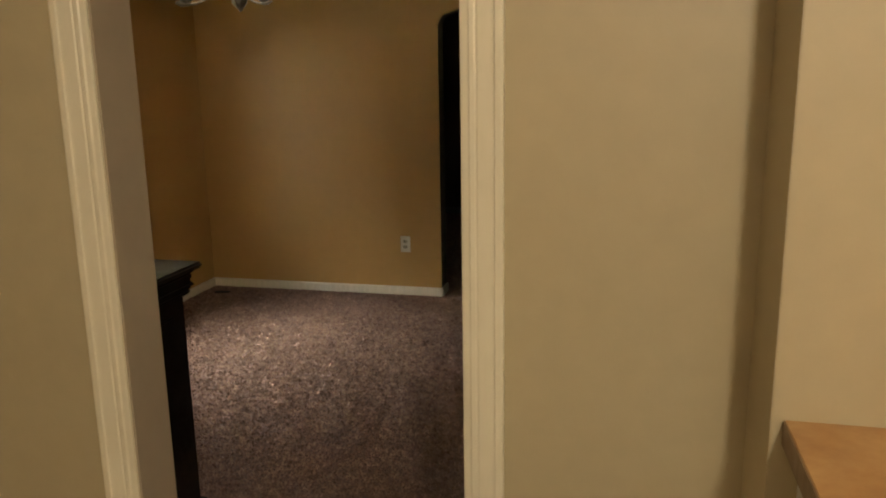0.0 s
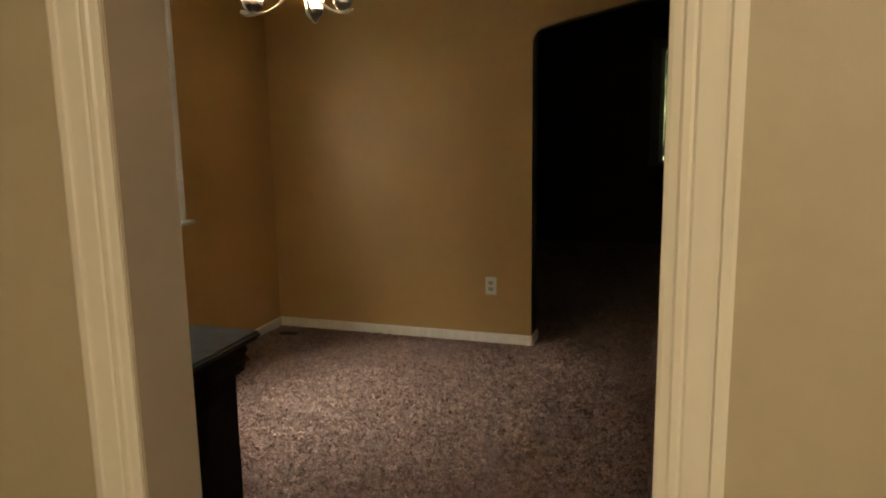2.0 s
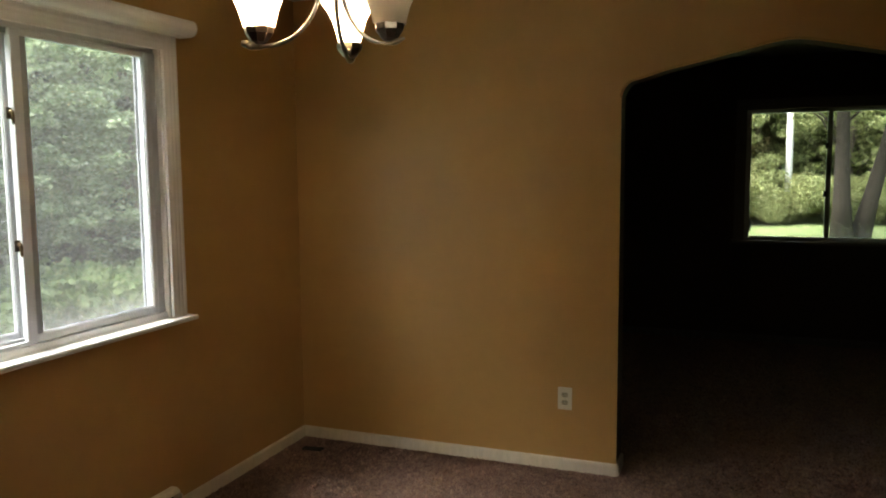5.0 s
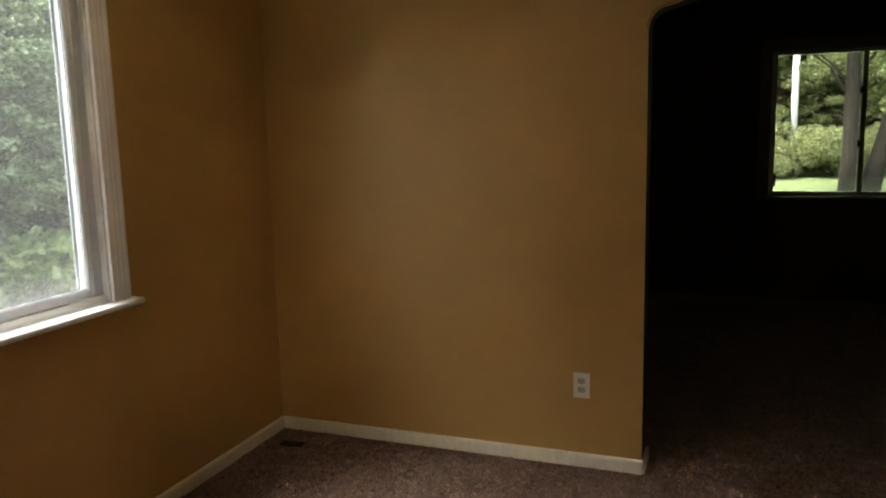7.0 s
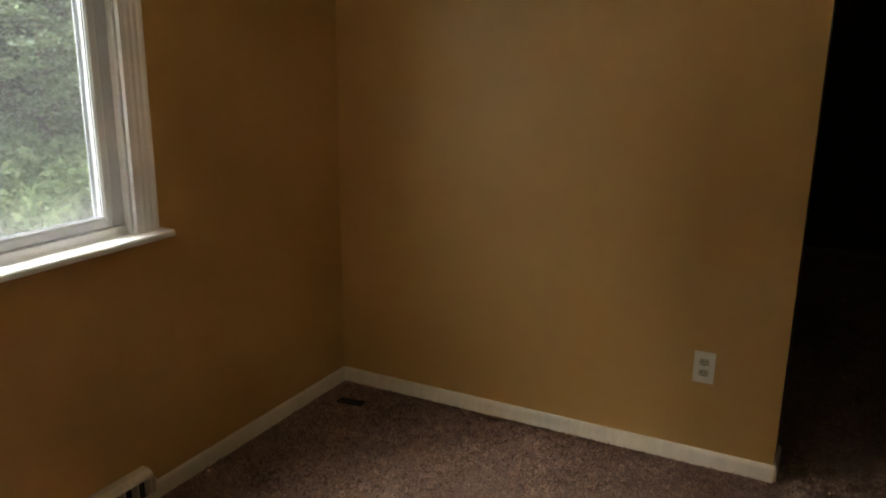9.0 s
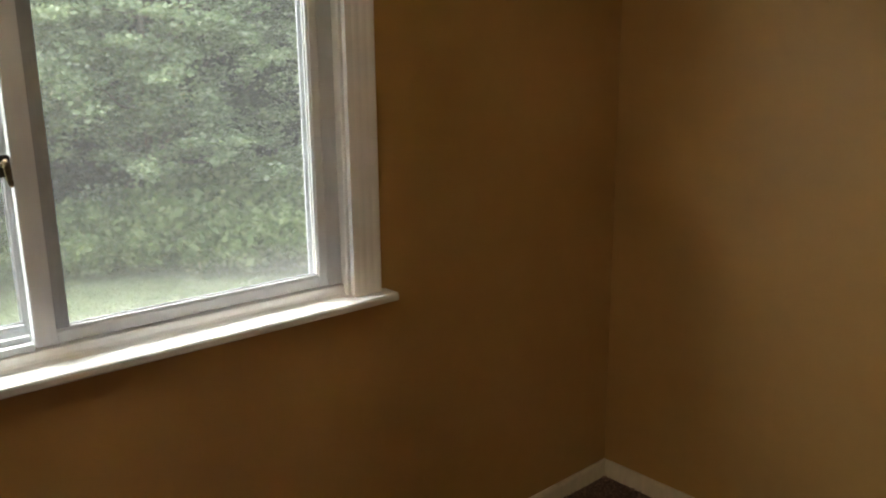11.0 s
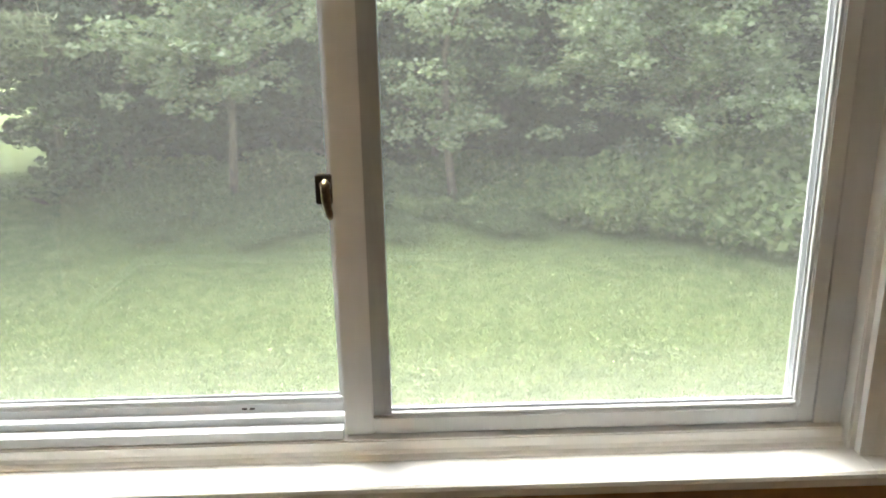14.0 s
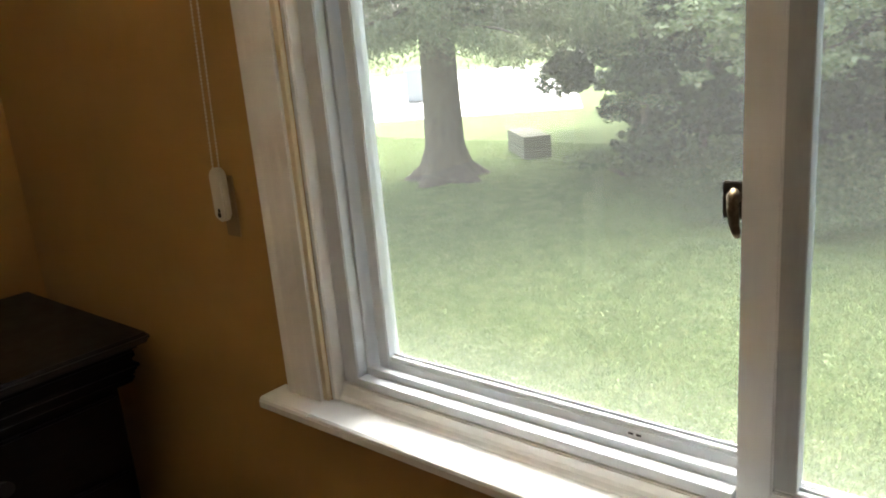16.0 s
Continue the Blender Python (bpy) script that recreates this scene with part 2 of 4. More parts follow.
SIDING = streaked("white_siding", (0.74, 0.74, 0.72), (0.82, 0.82, 0.80), 0.6)
ROOFM = streaked("grey_shingle", (0.12, 0.12, 0.12), (0.20, 0.20, 0.20), 0.85)
CONCRETE = streaked("pale_concrete", (0.52, 0.51, 0.48), (0.60, 0.59, 0.56), 0.8, (2, 2, 2))
STONE = paint("weathered_board", (0.13, 0.13, 0.09), (0.17, 0.17, 0.12), 0.85, 0.1)
WOODS, _n, _l, _b = mat("distant_woods", 0.95, spec=0.05)
_l.new(ramp(_n, _l, noise_of(_n, _l, coords(_n, _l), 0.8, 9, 0.75), [(0.35, (0.03, 0.045, 0.022)), (0.6, (0.08, 0.11, 0.05)), (0.8, (0.14, 0.175, 0.08))]), _b.inputs["Base Color"])

# window glass: clear, thin, slightly dusty
GLASS = bpy.data.materials.new("dusty_glass")
GLASS.use_nodes = True
_n, _l = GLASS.node_tree.nodes, GLASS.node_tree.links
_n.remove(_n["Principled BSDF"])
_t, _g, _d = _n.new("ShaderNodeBsdfTransparent"), _n.new("ShaderNodeBsdfGlossy"), _n.new("ShaderNodeBsdfTranslucent")
_fr, _m1, _m2, _mr = _n.new("ShaderNodeLayerWeight"), _n.new("ShaderNodeMixShader"), _n.new("ShaderNodeMixShader"), _n.new("ShaderNodeMapRange")
_g.inputs["Roughness"].default_value = 0.02
_fr.inputs["Blend"].default_value = 0.5
_pw, _ml = _n.new("ShaderNodeMath"), _n.new("ShaderNodeMapRange")
_pw.operation, _pw.inputs[1].default_value = "POWER", 5.0
_l.new(_fr.outputs["Facing"], _pw.inputs[0]), _l.new(_pw.outputs[0], _ml.inputs["Value"])
_ml.inputs["To Min"].default_value = 0.03
_t.inputs["Color"].default_value = (0.96, 0.98, 0.97, 1)
_d.inputs["Color"].default_value = (0.78, 0.80, 0.80, 1)
_l.new(noise_of(_n, _l, coords(_n, _l), 3.5, 6, 0.7), _mr.inputs["Value"])
_mr.inputs["To Min"].default_value, _mr.inputs["To Max"].default_value = 0.005, 0.018
_sx, _ft, _ad = _n.new("ShaderNodeSeparateXYZ"), _n.new("ShaderNodeMapRange"), _n.new("ShaderNodeMath")
_l.new(coords(_n, _l), _sx.inputs["Vector"]), _l.new(_sx.outputs["Z"], _ft.inputs["Value"])
_ft.inputs["From Min"].default_value, _ft.inputs["From Max"].default_value = 1.05, 0.95
_ft.inputs["To Min"].default_value, _ft.inputs["To Max"].default_value = 0.0, 0.09
_dn = _n.new("ShaderNodeMath")
_dn.operation, _ad.operation = "MULTIPLY", "ADD"
_l.new(_ft.outputs["Result"], _dn.inputs[0]), _l.new(noise_of(_n, _l, coords(_n, _l), 11.0, 5, 0.7), _dn.inputs[1])
_l.new(_mr.outputs["Result"], _ad.inputs[0]), _l.new(_dn.outputs[0], _ad.inputs[1])
_l.new(_ad.outputs[0], _m1.inputs["Fac"])
_l.new(_t.outputs["BSDF"], _m1.inputs[1]), _l.new(_d.outputs["BSDF"], _m1.inputs[2])
_l.new(_ml.outputs["Result"], _m2.inputs["Fac"])
_l.new(_m1.outputs["Shader"], _m2.inputs[1]), _l.new(_g.outputs["BSDF"], _m2.inputs[2])
_l.new(_m2.outputs["Shader"], _n["Material Output"].inputs["Surface"])

# Nearly dustless copy, with a grey tint added to let less light in.
DIMGLASS = GLASS.copy()
DIMGLASS.name = "dimming_glass"
for _q in DIMGLASS.node_tree.nodes:
    if _q.bl_idname == "ShaderNodeBsdfTransparent":
        _q.inputs["Color"].default_value = (0.84, 0.85, 0.84, 1)
for _q in DIMGLASS.node_tree.nodes:
    if _q.bl_idname == "ShaderNodeMapRange" and abs(_q.inputs["To Max"].default_value - 0.018) < 1e-4:
        _q.inputs["To Min"].default_value, _q.inputs["To Max"].default_value = 0.0008, 0.003

# insect screen: fine grey mesh, seen as a veil with a faint weave
SCREEN = bpy.data.materials.new("insect_mesh")
SCREEN.use_nodes = True
_n, _l = SCREEN.node_tree.nodes, SCREEN.node_tree.links
_n.remove(_n["Principled BSDF"])
_t, _d, _x = _n.new("ShaderNodeBsdfTransparent"), _n.new("ShaderNodeBsdfTranslucent"), _n.new("ShaderNodeMixShader")
_d2, _y = _n.new("ShaderNodeBsdfDiffuse"), _n.new("ShaderNodeMixShader")
_d.inputs["Color"].default_value = (0.082, 0.085, 0.084, 1)
_d2.inputs["Color"].default_value = (0.05, 0.05, 0.05, 1)
_mr = _n.new("ShaderNodeMapRange")
_l.new(noise_of(_n, _l, coords(_n, _l, (1, 4, 60)), 6.0, 4), _mr.inputs["Value"])
_mr.inputs["To Min"].default_value, _mr.inputs["To Max"].default_value = 0.17, 0.28
_l.new(_mr.outputs["Result"], _x.inputs["Fac"])
_l.new(_d.outputs["BSDF"], _y.inputs[1]), _l.new(_d2.outputs["BSDF"], _y.inputs[2])
_l.new(_t.outputs["BSDF"], _x.inputs[1]), _l.new(_y.outputs["Shader"], _x.inputs[2])
_l.new(_x.outputs["Shader"], _n["Material Output"].inputs["Surface"])

# frosted lamp glass
FROST, _n, _l, _b = mat("frosted_glass", 0.35)
_b.inputs["Base Color"].default_value = (0.80, 0.76, 0.68, 1)
_t, _x = _n.new("ShaderNodeBsdfTranslucent"), _n.new("ShaderNodeMixShader")
_l.new(mixed(_n, _l, noise_of(_n, _l, coords(_n, _l), 18.0, 4), (0.86, 0.80, 0.70), (0.94, 0.90, 0.82)), _t.inputs["Color"])
_x.inputs["Fac"].default_value = 0.6
_l.new(_b.outputs["BSDF"], _x.inputs[1]), _l.new(_t.outputs["BSDF"], _x.inputs[2])
_l.new(_x.outputs["Shader"], _n["Material Output"].inputs["Surface"])
GLOW, _n, _l, _b = mat("lit_bulb", 0.4)
_b.inputs["Base Color"].default_value = (0.9, 0.88, 0.8, 1)
_b.inputs["Emission Color"].default_value = (1.0, 0.80, 0.55, 1)
_b.inputs["Emission Strength"].default_value = 16.0
BULBOFF, _n, _l, _b = mat("white_bulb_glass", 0.3)
_b.inputs["Base Color"].default_value = (0.75, 0.73, 0.68, 1)

# ---------------- mesh helpers ----------------


def box(bm, lo, hi):
    """A box between two corners. Returns its vertices."""
    v = [bm.verts.new((x, y, z)) for x in (lo[0], hi[0]) for y in (lo[1], hi[1]) for z in (lo[2], hi[2])]
    for q in ((0, 1, 3, 2), (4, 6, 7, 5), (0, 4, 5, 1), (2, 3, 7, 6), (0, 2, 6, 4), (1, 5, 7, 3)):
        bm.faces.new([v[i] for i in q])
    return v


def soften(bm, width=0.003, segments=2):
    bmesh.ops.recalc_face_normals(bm, faces=bm.faces)
    edges = [e for e in bm.edges if len(e.link_faces) == 2 and e.calc_face_angle(0) > 0.5]
    bmesh.ops.bevel(bm, geom=edges, offset=width, segments=segments, affect="EDGES", clamp_overlap=True)
    return bm


def prism(bm, outline, a, b, axis="y"):
    """A closed outline in the plane square to an axis, drawn out along it from a to b."""
    def at(p, d):
        return {"x": (d, p[0], p[1]), "y": (p[0], d, p[1]), "z": (p[0], p[1], d)}[axis]
    v0, v1 = [bm.verts.new(at(p, a)) for p in outline], [bm.verts.new(at(p, b)) for p in outline]
    bm.faces.new(v0), bm.faces.new(v1[::-1])
    for i in range(len(outline)):
        j = (i + 1) % len(outline)
        bm.faces.new((v0[i], v1[i], v1[j], v0[j]))


def lathe(bm, rings, sides=24, centre=(0, 0), square=0.0, turn=0.0):
    """Rings of (radius, height) about an upright axis; square flattens them towards a rounded square."""
    made = []
    for r, z in rings:
        row = []
        for i in range(sides):
            a = 2 * math.pi * i / sides
            k = 1.0
            if square:
                k = (1 - square) + square / max(abs(math.cos(a)), abs(math.sin(a)))
            row.append(bm.verts.new((centre[0] + r * k * math.cos(a + turn), centre[1] + r * k * math.sin(a + turn), z)))
        made.append(row)
    for p, q in zip(made, made[1:]):
        for i in range(sides):
            j = (i + 1) % sides
            bm.faces.new((p[i], p[j], q[j], q[i]))
    return made


def tube(bm, points, radii, sides=10, flat=1.0):
    """A tube along points, closed at its ends; flat squeezes it sideways."""
    pts = [Vector(p) for p in points]
    if isinstance(radii, (int, float)):
        radii = [radii] * len(pts)
    rows, side = [], None
    for i, p in enumerate(pts):
        d = (pts[min(i + 1, len(pts) - 1)] - pts[max(i - 1, 0)]).normalized()
        if side is None:
            side = d.orthogonal().normalized()
        side = (side - d * side.dot(d)).normalized()
        up = d.cross(side)
        rows.append([bm.verts.new(p + radii[i] * (math.cos(2 * math.pi * k / sides) * side + flat * math.sin(2 * math.pi * k / sides) * up)) for k in range(sides)])
    for p, q in zip(rows, rows[1:]):
        for k in range(sides):
            bm.faces.new((p[k], p[(k + 1) % sides], q[(k + 1) % sides], q[k]))
    bm.faces.new(rows[0][::-1]), bm.faces.new(rows[-1])


def part(name, bm, material, parent=None, label="", smooth=False):
    """One mesh object from a bmesh, under a thing or a part."""
    bmesh.ops.recalc_face_normals(bm, faces=bm.faces)
    me = bpy.data.meshes.new(name)
    bm.to_mesh(me)
    bm.free()
    me.materials.append(material)
    if smooth:
        me.polygons.foreach_set("use_smooth", [True] * len(me.polygons))
    ob = new(name, me)
    ob.parent = parent
    return tagged(ob, label=label)


def base(name, label, category, at=(0, 0, 0), group="", kind=""):
    ob = new(name)
    ob.location = at
    ob.empty_display_size = 0.1
    return tagged(ob, label, category, group, kind)


def structure(name, bm, material, label="", smooth=False):
    return tagged(part(name, bm, material, None, label, smooth), kind="structure")


def boxes(*pairs, bev=0.0, seg=2):
    bm = bmesh.new()
    for lo, hi in pairs:
        box(bm, lo, hi)
    return soften(bm, bev, seg) if bev else bm


# ---------------- plan ----------------
CEILING = 2.44
EAST = 3.75                      # east wall of the dining room
SOUTH, SOUTH2 = -3.515, -3.66    # faces of the wall to the kitchen
ARCH_L, ARCH_R, ARCH_D = 1.778, 3.250, 0.15
WIN_S, WIN_N, WIN_B, WIN_T = -2.452, -1.068, 0.889, 2.062
WALL_W = 0.097
LIV_N = 3.44
LW = (2.33, 3.62, 0.885, 2.0)    # living room window: west, east, sill, head
GROUND = -0.45

# floor
structure("floor", boxes(((0, SOUTH2, -0.12), (6.2, LIV_N, 0.0))), CARPET, "mauve brown cut pile carpet, wall to wall")
structure("kitchen_floor", boxes(((0.4, -7.6, -0.12), (6.2, SOUTH2, -0.004))), KFLOOR, "beige sheet vinyl kitchen floor")

# west wall, with the dining window through it
structure("wall_west", boxes(
    ((-WALL_W, SOUTH, -0.12), (0, WIN_S, CEILING)), ((-WALL_W, WIN_N, -0.12), (0, 0.0, CEILING)),
    ((-WALL_W, WIN_S, -0.12), (0, WIN_N, WIN_B - 0.03)), ((-WALL_W, WIN_S, WIN_T), (0, WIN_N, CEILING))), AMBER, "amber painted plaster wall with a window")
structure("wall_west_living_room", boxes(((-WALL_W, 0.0, -0.12), (0, LIV_N + 0.19, CEILING))), DUSK, "plaster wall coloured dark for the living room's shade")


def arch_outline():
    """The opening's edge from the left foot over the flat pointed head to the right foot."""
    mid, top = 0.5 * (ARCH_L + ARCH_R), 2.078
    left = [(ARCH_L, 0.0), (ARCH_L, 1.845)]
    for k in range(1, 8):
        a = math.pi / 2 * k / 7
        left.append((ARCH_L + 0.075 * (1 - math.cos(a)) , 1.845 + 0.088 * math.sin(a)))
    left += [(ARCH_L + 0.20, 1.970), (ARCH_L + 0.40, 2.012), (mid - 0.10, 2.065), (mid - 0.04, 2.075), (mid, top)]
    return left + [(2 * mid - x, z) for x, z in reversed(left[:-1])]


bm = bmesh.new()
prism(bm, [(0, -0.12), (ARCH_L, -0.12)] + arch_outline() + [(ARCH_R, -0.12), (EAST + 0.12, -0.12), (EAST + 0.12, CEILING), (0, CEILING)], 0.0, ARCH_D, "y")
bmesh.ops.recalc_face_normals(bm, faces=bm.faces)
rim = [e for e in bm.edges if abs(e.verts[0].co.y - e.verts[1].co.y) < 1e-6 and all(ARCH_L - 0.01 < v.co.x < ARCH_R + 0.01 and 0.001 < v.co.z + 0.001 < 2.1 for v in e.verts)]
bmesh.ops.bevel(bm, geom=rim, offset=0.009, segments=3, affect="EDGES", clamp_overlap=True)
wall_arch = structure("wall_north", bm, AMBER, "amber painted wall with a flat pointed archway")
# Archway reveal recoloured dark in place of the shade inside it.
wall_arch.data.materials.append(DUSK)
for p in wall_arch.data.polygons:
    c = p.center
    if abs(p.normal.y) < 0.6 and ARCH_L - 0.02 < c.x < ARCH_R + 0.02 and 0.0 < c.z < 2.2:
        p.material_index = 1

structure("wall_east", boxes(((EAST, SOUTH, -0.12), (EAST + 0.12, 0.0, CEILING))), AMBER, "plain amber painted wall")
DOOR_L, DOOR_R, DOOR_T = 1.887, 2.708, 2.05
structure("wall_south", boxes(
    ((0, SOUTH2 + 0.004, -0.12), (DOOR_L - 0.02, SOUTH, CEILING)), ((DOOR_R + 0.02, SOUTH2 + 0.004, -0.12), (EAST + 0.12, SOUTH, CEILING)),
    ((DOOR_L - 0.02, SOUTH2 + 0.004, DOOR_T + 0.02), (DOOR_R + 0.02, SOUTH, CEILING))), AMBER, "amber painted wall round the kitchen doorway")
structure("wall_kitchen_north", boxes(
    ((0.4, SOUTH2, -0.12), (DOOR_L - 0.02, SOUTH2 + 0.004, CEILING)), ((DOOR_R + 0.02, SOUTH2, -0.12), (3.292, SOUTH2 + 0.004, CEILING)),
    ((DOOR_L - 0.02, SOUTH2, DOOR_T + 0.02), (DOOR_R + 0.02, SOUTH2 + 0.004, CEILING))), TAN, "tan painted kitchen wall")
structure("wall_kitchen_return", boxes(((3.285, -3.90, -0.12), (6.2, SOUTH2 + 0.003, CEILING)), bev=0.002), TAN, "tan painted kitchen wall behind the counter")
structure("wall_kitchen_west", boxes(((0.28, -7.6, -0.12), (0.4, SOUTH2, CEILING))), TAN, "plain tan painted kitchen wall")
structure("wall_kitchen_south", boxes(((0.28, -7.72, -0.12), (6.32, -7.6, CEILING))), TAN, "plain tan painted kitchen wall")
structure("wall_kitchen_east", boxes(((6.2, -7.6, -0.12), (6.32, SOUTH2, CEILING))), TAN, "plain tan painted kitchen wall")

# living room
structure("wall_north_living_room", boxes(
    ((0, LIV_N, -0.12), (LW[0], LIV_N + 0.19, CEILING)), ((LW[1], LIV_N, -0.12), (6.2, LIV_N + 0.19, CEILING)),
    ((LW[0], LIV_N, -0.12), (LW[1], LIV_N + 0.19, LW[2])), ((LW[0], LIV_N, LW[3]), (LW[1], LIV_N + 0.19, CEILING))), DUSK, "wall with a slider window, coloured dark for shade")
structure("wall_east_living_room", boxes(((6.2, -3.66, -0.12), (6.32, LIV_N + 0.19, CEILING)), ((EAST + 0.12, -3.66, -0.12), (6.2, -3.56, CEILING))), DUSK, "living room wall coloured dark for shade")
structure("wall_living_room_south", boxes(((0, ARCH_D, -0.12), (ARCH_L - 0.02, ARCH_D + 0.004, CEILING)), ((ARCH_R + 0.02, ARCH_D, -0.12), (EAST + 0.12, ARCH_D + 0.004, CEILING))), DUSK, "wall beside the archway, coloured dark for shade")
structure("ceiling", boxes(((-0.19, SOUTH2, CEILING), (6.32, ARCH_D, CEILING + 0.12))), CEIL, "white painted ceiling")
# Ceiling out of view, coloured dark so that it bounces little light.
structure("living_room_ceiling", boxes(((-0.19, ARCH_D, CEILING), (6.32, LIV_N + 0.19, CEILING + 0.12))), DUSK, "unseen ceiling coloured dark to keep the living room dim")
structure("kitchen_ceiling", boxes(((0.28, -7.72, CEILING), (6.32, SOUTH2, CEILING + 0.12))), CEIL, "white painted kitchen ceiling")

# door lining and casing


def casing_outline(w):
    """Colonial casing: the wide back band first, then a cove, a bead and a thin inner edge."""
    return [(0, 0), (0, 0.019), (0.005 * w / 0.085, 0.021), (0.016 * w / 0.085, 0.021), (0.019 * w / 0.085, 0.0175), (0.024 * w / 0.085, 0.0165), (0.050 * w / 0.085, 0.0145), (0.054 * w / 0.085, 0.012),
            (0.058 * w / 0.085, 0.0135), (0.066 * w / 0.085, 0.0135), (0.070 * w / 0.085, 0.0105), (0.080 * w / 0.085, 0.009), (w, 0.007), (w, 0)]


def fluted_outline(w):
    """Fluted window casing: beads and coves across its width."""
    pts = [(0, 0), (0, 0.0165), (0.003, 0.0190), (0.012, 0.0195), (0.016, 0.0188), (0.021, 0.0172), (0.025, 0.0170), (0.030, 0.0178), (0.036, 0.0178), (0.042, 0.0164), (0.046, 0.0162), (0.052, 0.0169), (0.058, 0.0166), (0.064, 0.0152), (0.070, 0.0150), (w, 0.0145), (w, 0)]
    return pts


door_frame = base("door_casing", "cream painted colonial door casing round a doorless opening", "door trim", kind="structure")
bm = bmesh.new()
prism(bm, [(1.796 + u, SOUTH2 - v - 0.0005) for u, v in casing_outline(0.087)], 0, DOOR_T + 0.09, "z")
part("casing_leg", bm, TRIM, door_frame)
bm = bmesh.new()
prism(bm, [(2.797 - u, SOUTH2 - v - 0.0005) for u, v in casing_outline(0.088)], 0, DOOR_T + 0.09, "z")
part("casing_leg", bm, TRIM, door_frame)
bm = bmesh.new()
prism(bm, [(SOUTH2 - v - 0.001, DOOR_T + 0.087 - u) for u, v in casing_outline(0.087)], 1.894, 2.709, "x")
part("casing_head", bm, TRIM, door_frame)
structure("door_jamb", boxes(((DOOR_L - 0.02, SOUTH2 - 0.002, 0), (DOOR_L, SOUTH - 0.0, DOOR_T)), ((DOOR_R, SOUTH2 - 0.002, 0), (DOOR_R + 0.02, SOUTH, DOOR_T)), ((DOOR_L - 0.02, SOUTH2 - 0.002, DOOR_T), (DOOR_R + 0.02, SOUTH, DOOR_T + 0.02)), bev=0.002), JAMB, "beige painted door lining")

# baseboards


def skirting(name, a, b, wall, axis, label="cream painted low baseboard"):
    """A baseboard from a to b along an axis; wall is the face it stands on, with the side it stands out to."""
    at, side = wall
    prof = [(0, 0), (0, 0.062), (0.005, 0.062), (0.009, 0.058), (0.012, 0.050), (0.012, 0)]
    bm = bmesh.new()
    prism(bm, [(at + side * u, z) for u, z in prof], a, b, axis)
    return structure(name, bm, CREAM, label)


skirting("baseboard_north", 0.013, ARCH_L + 0.004, (-0.0005, -1), "x")
skirting("baseboard_north_east", ARCH_R - 0.004, EAST, (-0.0005, -1), "x")
skirting("baseboard_arch_west", 0.0, ARCH_D + 0.012, (ARCH_L, 1), "y")
skirting("baseboard_arch_east", 0.0, ARCH_D + 0.012, (ARCH_R, -1), "y")
skirting("baseboard_west", -1.118, -0.0005, (0.0005, 1), "y")
skirting("baseboard_west_south", SOUTH, -1.952, (0.0005, 1), "y")
skirting("baseboard_east", SOUTH, -0.0005, (EAST - 0.0005, -1), "y")
skirting("baseboard_living_room", 0.0, 6.2, (LIV_N - 0.0005, -1), "x", "low baseboard coloured dark for shade").data.materials[0] = DIMTRIM
skirting("baseboard_south", 0.013, DOOR_L - 0.02, (SOUTH + 0.0005, 1), "x")
skirting("baseboard_south_east", DOOR_R + 0.02, EAST, (SOUTH + 0.0005, 1), "x")

# ---------------- dining window ----------------
win = base("window_1", "white vinyl two-sash sliding window with fluted casing and deep sill", "window", kind="structure")
C0, C1 = -2.546, -0.988


def wpart(name, *pairs, m=VINYL, bev=0.002, parent=None, label=""):
    return part(name, boxes(*pairs, bev=bev), m, parent or win, label)


bm = bmesh.new()
prism(bm, [(0.0005 + v, C1 - u) for u, v in fluted_outline(0.082)], 0.887, 2.12, "z")
part("casing_leg", bm, WHITE, win)
bm = bmesh.new()
prism(bm, [(0.0005 + v, C0 + u) for u, v in fluted_outline(0.082)], 0.887, 2.12, "z")
part("casing_leg", bm, WHITE, win)
bm = bmesh.new()
prism(bm, [(0.0005 + v, 2.12 - u) for u, v in fluted_outline(0.082)], C0 + 0.083, C1 - 0.083, "y")
part("casing_head", bm, WHITE, win)
# lining boards between casing and vinyl
wpart("lining", ((-0.045, WIN_N - 0.012, 0.889), (0.001, WIN_N, WIN_T)), m=WHITE)
wpart("lining", ((-0.045, WIN_S, 0.889), (0.001, WIN_S + 0.012, WIN_T)), m=WHITE)
wpart("lining", ((-0.045, WIN_S + 0.012, WIN_T - 0.012), (0.001, WIN_N - 0.012, WIN_T)), m=WHITE)
YELLOW = streaked("ochre_paint_line", (0.62, 0.52, 0.33), (0.66, 0.57, 0.40), 0.5, relief=0.05)
wpart("casing_bead", ((0.0012, C0 + 0.0825, 0.889), (0.0100, WIN_S + 0.001, 2.04)), m=YELLOW, bev=0.001)
# stool with rounded nose
bm = bmesh.new()
prism(bm, [(-0.09, 0.865), (0.054, 0.865), (0.0585, 0.867), (0.060, 0.870), (0.060, 0.879), (0.058, 0.884), (0.054, 0.887), (-0.09, 0.888)], WIN_S, WIN_N, "y")
part("sill", bm, WHITE, win, "white painted wooden window sill")
bm = bmesh.new()
prism(bm, [(0.0006, 0.865), (0.054, 0.865), (0.0585, 0.867), (0.060, 0.870), (0.060, 0.879), (0.058, 0.884), (0.054, 0.887), (0.0006, 0.887)], WIN_N + 0.0005, -0.966, "y")
prism(bm, [(0.0006, 0.865), (0.054, 0.865), (0.0585, 0.867), (0.060, 0.870), (0.060, 0.879), (0.058, 0.884), (0.054, 0.887), (0.0006, 0.887)], -2.575, WIN_S - 0.0005, "y")
